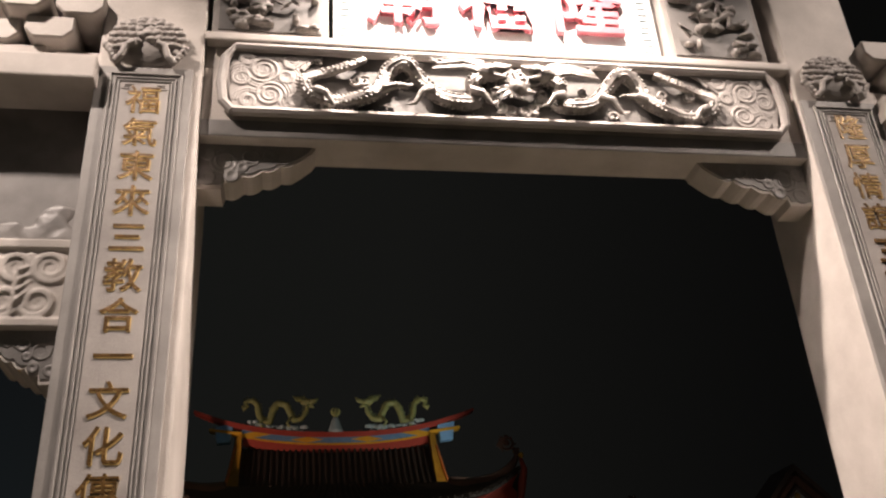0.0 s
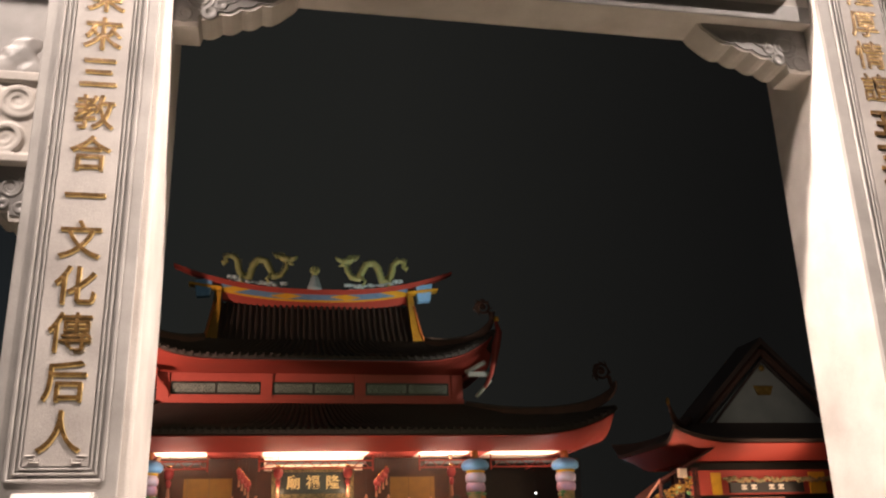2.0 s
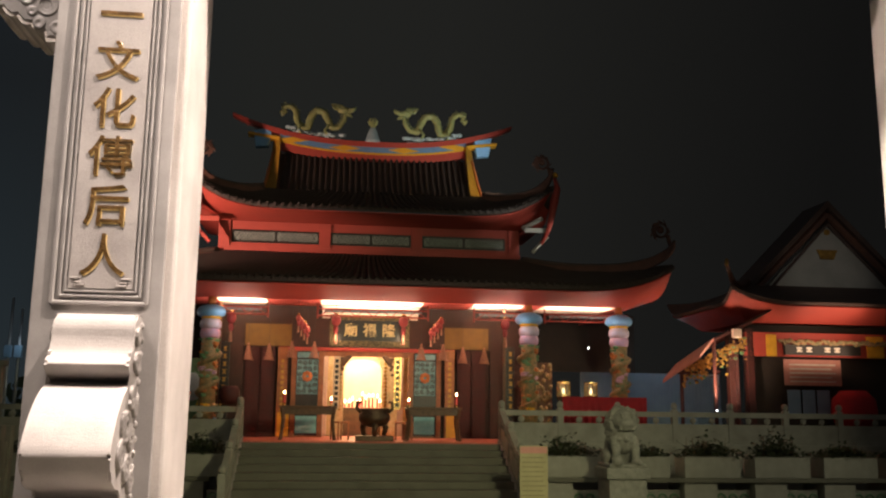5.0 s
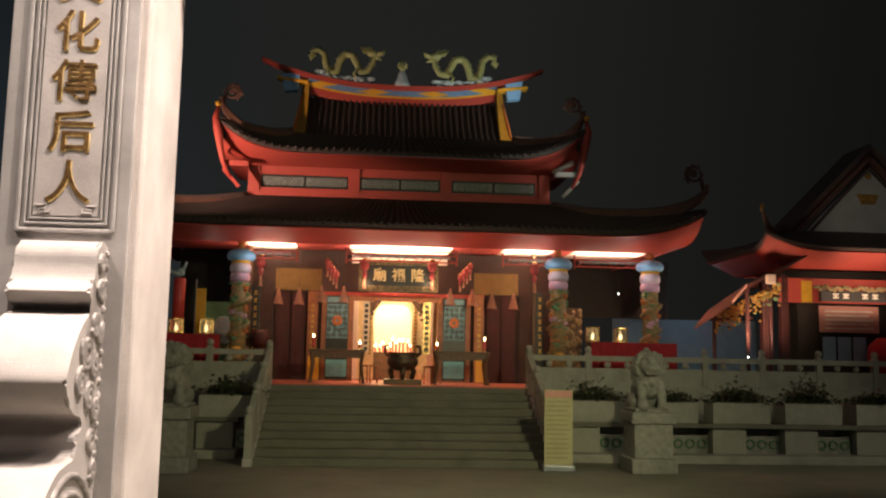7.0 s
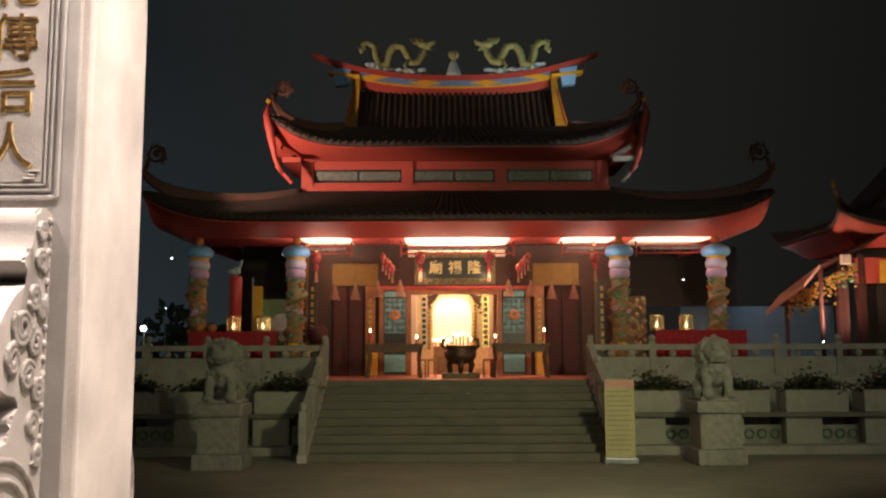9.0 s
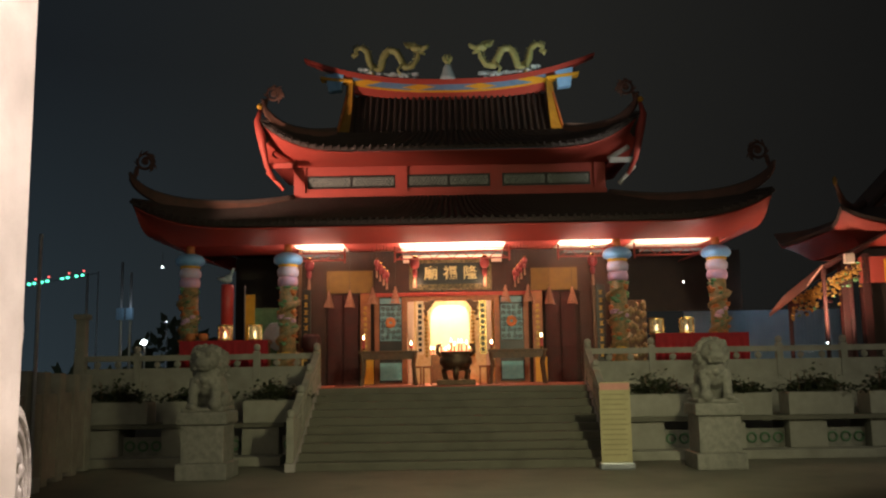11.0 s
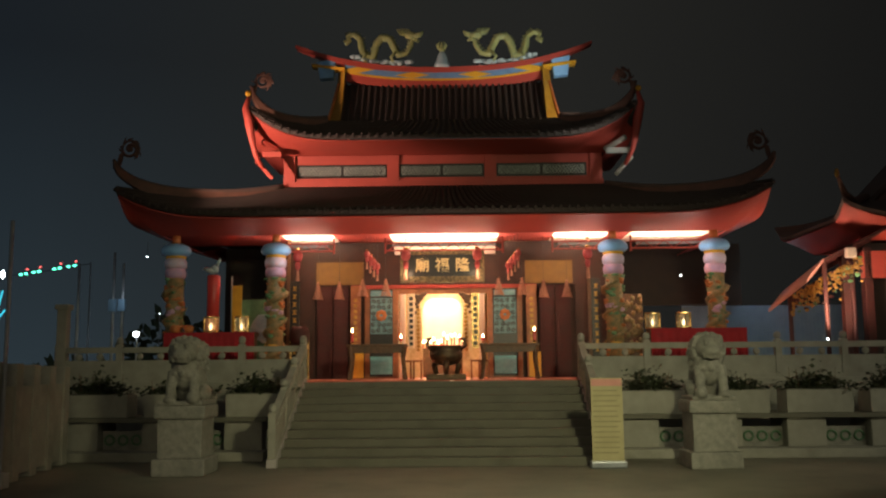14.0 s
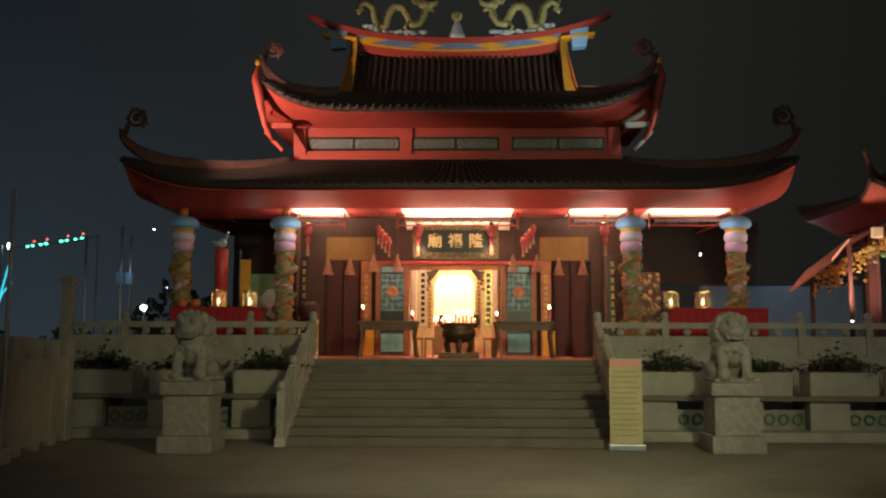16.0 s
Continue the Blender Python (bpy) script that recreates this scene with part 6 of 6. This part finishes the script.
for dx in (-0.24, 0.24):
    part("leg", tube([(-3.95 + dx, 27.6, PZ), (-3.95 + dx, 27.6, 2.75)], 0.03, 8), BRASS, dr)
part("frame_bar", tube([(-4.22, 27.6, 2.6), (-3.68, 27.6, 2.6)], 0.03, 8), WOOD, dr)
rel = thing("carved_panel", 5.25, 28.3, PZ, "brown carved relief panel standing by a column", "panel")
part("relief_board", box(4.95, 5.5, 28.3, 28.36, PZ, 3.95, 0.015), WOOD, rel)
bm = bmesh.new()
rng = random.Random(12)
for k in range(50):
    blob(rng.uniform(5.0, 5.45), 28.29, rng.uniform(1.9, 3.85), 0.07, 0.03, 0.09, bm, 0.5, 1, rng)
part("relief", bm, COIL, rel, "", True)
rel2 = thing("painted_screen", -5.2, 28.3, PZ, "grey-green painted screen in the porch", "screen")
part("screen_board", box(-5.75, -4.75, 28.4, 28.45, PZ, 3.9, 0.01), GREEN, rel2)
part("screen_cloud", blob(-5.1, 28.38, 3.1, 0.35, 0.03, 0.4, None, 0.4, 2), CLOUD, rel2, "pale painted cloud")

# ---- side hall to the east ----
side = thing("side_hall", 16.0, 31.0, PZ, "smaller red side hall with a dark hipped roof and white gable", "hall")
SY = 30.0
thick(part("side_roof", skirt((13.6, 22.0, 31.8, 32.6), (11.6, 24.5, 28.9, 34.5), 7.05, 6.1, 0.5, 3.6, 0.12), SIDE_TILE, side, "dark tiled roof"), 0.1)
thick(part("side_eave", skirt((12.6, 23.5, 30.0, 33.6), (11.65, 24.45, 28.95, 34.45), 5.5, 5.95, 0.5, 3.6, 0.0), RED, side, "red plastered eave"), 0.03)
part("hip_ridge", tube([(13.6, 31.8, 7.15), (12.6, 30.4, 6.75), (11.9, 29.4, 6.8), (11.45, 28.8, 7.25)], [0.13, 0.12, 0.1, 0.04], 8), RIDGE_TILE, side, "", True)
part("ridge_tip", blob(11.45, 28.8, 7.3, 0.07, 0.07, 0.14), GILT, side)
part("gable_wall", prism([(14.3, 6.9), (19.3, 6.9), (16.8, 9.4)], "y", 32.0, 32.3), GABLE, side, "grey-white gable wall")
for a, b in (((13.7, 6.7), (16.8, 9.75)), ((19.9, 6.7), (16.8, 9.75))):
    part("gable_rake", tube([(a[0], 31.85, a[1]), (b[0], 31.85, b[1])], 0.13, 6), RIDGE_TILE, side)
    part("gable_rake", tube([(a[0] + (0.5 if a[0] < 16 else -0.5), 31.8, a[1] - 0.05), (b[0], 31.8, b[1] - 0.35)], 0.05, 6), SIDE_TILE, side)
part("gable_roof", prism([(13.4, 6.6), (16.8, 10.0), (20.2, 6.6), (20.2, 6.8), (16.8, 10.25), (13.4, 6.8)], "y", 31.7, 33.5), SIDE_TILE, side)
part("gable_emblem", prism([(16.4, 8.45), (17.2, 8.45), (17.05, 8.1), (16.55, 8.1)], "y", 31.95, 32.0), GILT, side, "dull gilt emblem")
part("gable_knob", blob(16.8, 31.9, 9.1, 0.12, 0.08, 0.12), GILT, side)
part("front_wall", box(12.8, 22, SY + 0.6, SY + 0.8, PZ - 0.14, 5.5), DARK, side, "dark timber front wall")
part("front_beam", box(12.6, 22, SY + 0.1, SY + 0.3, 4.4, 5.2, 0.01), RED, side, "red front beam")
for x in (12.75, 12.1):
    part("front_post", box(x - 0.12, x + 0.12, SY + 0.1, SY + 0.34, PZ - 0.14, 5.3, 0.01), DEEP_RED, side)
for a, b in ((13.3, 13.65), (16.9, 17.5), (18.6, 18.9)):
    part("yellow_block", box(a, b, SY + 0.04, SY + 0.1, 4.4, 5.12, 0.01), YELLOW, side, "yellow bracket block")
sb = part("sign_board", box(13.9, 16.6, SY - 0.05, SY + 0.08, 4.45, 4.8), BLACK, side, "dark sign board")
for x in (14.3, 14.65, 15.3, 15.65):
    bm = box(x, x + 0.2, SY - 0.065, SY - 0.05, 4.55, 4.6)
    box(x + 0.06, x + 0.14, SY - 0.064, SY - 0.05, 4.598, 4.652, 0, bm)
    box(x, x + 0.2, SY - 0.065, SY - 0.05, 4.65, 4.71, 0, bm)
    part("sign_letter", bm, PALE_INK, sb)
bm = bmesh.new()
rng = random.Random(77)
for k in range(60):
    blob(13.7 + 4.2 * k / 59, SY - 0.1, 4.87 + rng.uniform(-0.06, 0.06), 0.09, 0.06, 0.07, bm, 0.6, 1, rng)
tagged(part("carved_garland", bm, COIL, side), kind="stuff")
bn = thing("salmon_banner", 14.95, SY, 3.35, "salmon cloth banner with pale lines of writing", "banner")
part("banner_cloth", box(14.0, 16.05, SY + 0.3, SY + 0.32, 3.45, 4.32), SALMON, bn)
for k in range(5):
    part("writing", box(14.2, 15.85 - 0.15 * (k % 2), SY + 0.29, SY + 0.3, 3.56 + 0.14 * k, 3.61 + 0.14 * k), PALE_INK, bn)
gw = thing("glazed_counter", 14.8, SY, PZ, "bluish glazed counter front under a banner", "counter")
part("counter_body", box(14.0, 15.6, SY + 0.25, SY + 0.55, PZ - 0.14, 2.5), DARK, gw)
for k in range(3):
    part("pane", box(14.05 + 0.52 * k, 14.5 + 0.52 * k, SY + 0.22, SY + 0.25, 2.5, 3.3, 0.005), TARP, gw, "bluish pane")
part("counter_rail", box(14.0, 15.6, SY + 0.2, SY + 0.5, 2.42, 2.5), PALE_INK, gw)
big = thing("great_drum", 16.0, SY - 0.4, PZ, "large round dark red drum on the terrace", "drum")
part("drum_body", lathe([(0.35, 0.3), (0.62, 0.55), (0.72, 0.95), (0.66, 1.35), (0.4, 1.62)], 16.0, SY - 0.4, PZ, 24), CLOTH, big, "", True)
part("drum_stand", box(15.6, 16.4, SY - 0.8, SY, PZ - 0.13, PZ + 0.32, 0.02), WOOD, big)
# the side hall group stands nearer the terrace edge
NEAR = Matrix.Translation((-1.34, 1.2, 2.56)) @ Matrix.Scale(0.88, 4) @ Matrix.Translation((1.34, -1.2, -2.56))
for ob in (side, bn, gw, big):
    ob.matrix_basis = NEAR @ Matrix.Translation(ob.location)
# sloping awning hung with gilt carving
aw = thing("red_awning", 9.9, 27.0, PZ, "sloping red awning with a pale red edge hung with gilt carving", "awning")


def slope_board(a, b, c, d, th):
    bm = bmesh.new()
    top = [bm.verts.new(q) for q in (a, b, c, d)]
    low = [bm.verts.new((q[0], q[1], q[2] - th)) for q in (a, b, c, d)]
    bm.faces.new(top)
    bm.faces.new(low[::-1])
    for k in range(4):
        bm.faces.new((top[k], low[k], low[(k + 1) % 4], top[(k + 1) % 4]))
    return bm


part("edge_board", slope_board((9.2, 25.95, 4.12), (9.6, 25.85, 4.62), (9.42, 28.3, 4.0), (9.02, 28.4, 3.5), 0.1), SALMON, aw, "pale red edge board")
part("awning_sheet", slope_board((9.6, 25.9, 4.6), (11.4, 25.9, 5.5), (11.4, 28.3, 5.0), (9.42, 28.3, 3.98), 0.06), DEEP_RED, aw)
for x, y, z in ((9.7, 26.1, 4.55), (9.55, 28.2, 3.95), (10.6, 26.6, 4.9)):
    part("awning_post", tube([(x, y, PZ), (x, y, z)], 0.06, 8), DEEP_RED, aw)
part("bracket_block", box(10.15, 10.4, 25.75, 25.9, 4.62, 4.88, 0.02), CREAM, aw, "cream bracket block")
rng = random.Random(41)
for m, n in ((GILT, 210), (DEEP_RED, 60), (GREEN, 30)):
    bm = bmesh.new()
    for k in range(n):
        f = rng.random()
        blob(9.5 + 1.0 * f, 27.9 - 2.1 * f + rng.uniform(-0.1, 0.1), 3.82 + 0.85 * f - abs(rng.gauss(0, 0.24)), rng.uniform(0.03, 0.07), 0.05, rng.uniform(0.03, 0.06), bm, 0.7, 1, rng)
    tagged(part("hanging_carving", bm, m, aw, "gilt leaf carving" if m is GILT else ""), kind="stuff")
lamp("SPOT", "side_hall_lamp", (9.7, 25.3, 3.2), (9.7, 26.9, 4.2), 200, (1.0, 0.72, 0.5), 0.08, 130, 0.6)
lamp("POINT", "side_hall_lamp", (10.9, 25.6, 4.3), (9.7, 27, 4), 8, (1.0, 0.68, 0.42), 0.08)
lamp("AREA", "side_hall_tube", (13.2, 25.85, 4.75), (13.2, 26.4, 5.2), 20, (1.0, 0.66, 0.45), 2.0)
# blue sheet fence and utensils between the halls
structure("sheet_fence", box(8.0, 13.4, 34.0, 34.05, PZ, 3.95), TARP, "blue corrugated sheet fence between the halls", "fence")
bm = bmesh.new()
for k in range(40):
    box(8.05 + 0.135 * k, 8.1 + 0.135 * k, 33.97, 34.0, PZ, 3.93, 0, bm)
structure("sheet_rib", bm, TARP, "ribs of the blue sheet fence", "fence")
lamp("POINT", "fence_lamp", (10.4, 32.4, 4.6), (10, 34, 3), 12, (0.7, 0.85, 1.0), 0.1)

# small bulbs along the terrace
for x, y, z in ((6.35, 27.3, 4.35), (9.3, TER_Y + 0.1, PZ + 0.91), (11.2, TER_Y + 0.1, PZ + 0.91), (-7.9, 26.8, 4.95)):
    b = thing("small_bulb", x, y, z, "small bare white bulb on a thin wire", "bulb", "small bulbs")
    part("glass", blob(x, y, z, 0.019, 0.019, 0.022), BULB, b)
    part("wire", tube([(x, y, z), (x, y + 0.02, z + 0.4)], 0.006, 5), BLACK, b)

# ---- far west: lit street beyond the court ----
ml = thing("flood_mast", -14.6, 45.0, 0, "distant mast with one bright white lamp", "lamp")
part("mast", tube([(-14.6, 45, 0), (-14.6, 45, 3.5)], 0.06, 8), METAL, ml)
part("lamp_head", blob(-14.6, 44.9, 3.6, 0.14, 0.14, 0.13), BULB, ml, "bright white lamp")
for x, h in ((-15.38, 7.3), (-14.95, 6.8), (-17.0, 6.8)):
    p = thing("street_pole", x, 44.0, 0, "distant grey steel street pole", "pole", "distant street poles")
    part("mast", tube([(x, 44, 0), (x, 44, h)], [0.09, 0.06], 8), METAL, p)
    if x > -16:
        part("box", box(x - 0.16, x + 0.16, 43.8, 44.0, 4.6, 5.15, 0.02), TARP, p)
lamp("POINT", "street_lamp", (-14.6, 43.2, 5.2), (-14.6, 44, 5), 7, (0.75, 0.88, 1.0), 0.2)
wire = thing("light_string", -19.5, 45.0, 0, "string of small green and red lamps in the distance", "string lights")
part("wire", tube([(-21.4, 45, 6.35), (-19.5, 45, 6.52), (-16.9, 45, 6.92)], 0.015, 5), BLACK, wire)
for x, z in ((-21.4, 6.5), (-16.9, 7.0)):
    part("mast", tube([(x, 45, 0), (x, 45, z)], [0.05, 0.03], 6), METAL, wire, "thin grey mast")
part("lamp", blob(-21.05, 45, 6.45, 0.1, 0.1, 0.2, None, 0, 1), BULB, wire, "white lamp")
for k, f in enumerate((0.0, 0.1, 0.24, 0.34, 0.62, 0.72, 0.88, 1.0)):
    x, z = -20.2 + 2.55 * f, 6.44 + 0.4 * f
    part("lamp", blob(x, 45, z, 0.1, 0.06, 0.06, None, 0.3, 1), LED_GREEN, wire, "small green lamp")
    if k % 2:
        part("lamp", blob(x + 0.05, 45, z + 0.2, 0.06, 0.05, 0.05, None, 0.3, 1), LED_RED, wire, "small red lamp")
for x, z in ((-16.12, 5.2), (-13.9, 4.6), (-18.3, 3.3)):
    w = thing("far_window_lamp", x, 46.0, z, "tiny white lamp far beyond the court", "lamp", "tiny far lamps")
    part("bulb", blob(x, 46, z, 0.026, 0.026, 0.026, None, 0, 1), BULB, w)
    part("stem", tube([(x, 46, 0), (x, 46, z)], 0.02, 5), METAL, w)
pt = thing("led_palm", -21.2, 44.0, 0, "cyan glowing artificial palm in the distance", "light tree")
part("trunk", tube([(-21.2, 44.0, 0), (-21.1, 44.0, 3.2)], 0.06, 6), LED_CYAN, pt, "cyan light trunk")
for k, (a, b) in enumerate(((-0.9, 4.6), (-0.4, 5.2), (0.45, 5.6), (0.6, 4.7))):
    part("light_tube", tube([(-21.1, 44.0, 3.2), (-21.0 + a * 0.4, 44.0, 4.2), (-20.9 + a, 43.9, b)], 0.045, 6), LED_CYAN, pt, "cyan light tube")
# dark tree line
bm = bmesh.new()
rng = random.Random(5)
for k in range(2600):
    x = rng.uniform(-60, -12)
    h = 3.2 + 1.5 * math.sin(x * 0.35) + 0.8 * math.sin(x * 1.1)
    p = Vector((x, 52 + rng.uniform(-2, 2), rng.uniform(0.2, 1) * h))
    a, L = rng.uniform(0, 6.28), rng.uniform(0.2, 0.5)
    d, w = Vector((math.cos(a), 0.2, math.sin(a))) * L, Vector((-math.sin(a), 0.1, math.cos(a))) * L * 0.5
    bm.faces.new([bm.verts.new(q) for q in (p - d, p + w, p + d, p - w)])
tagged(part("tree_line", bm, LEAF), "dark line of distant trees", "trees", kind="stuff")
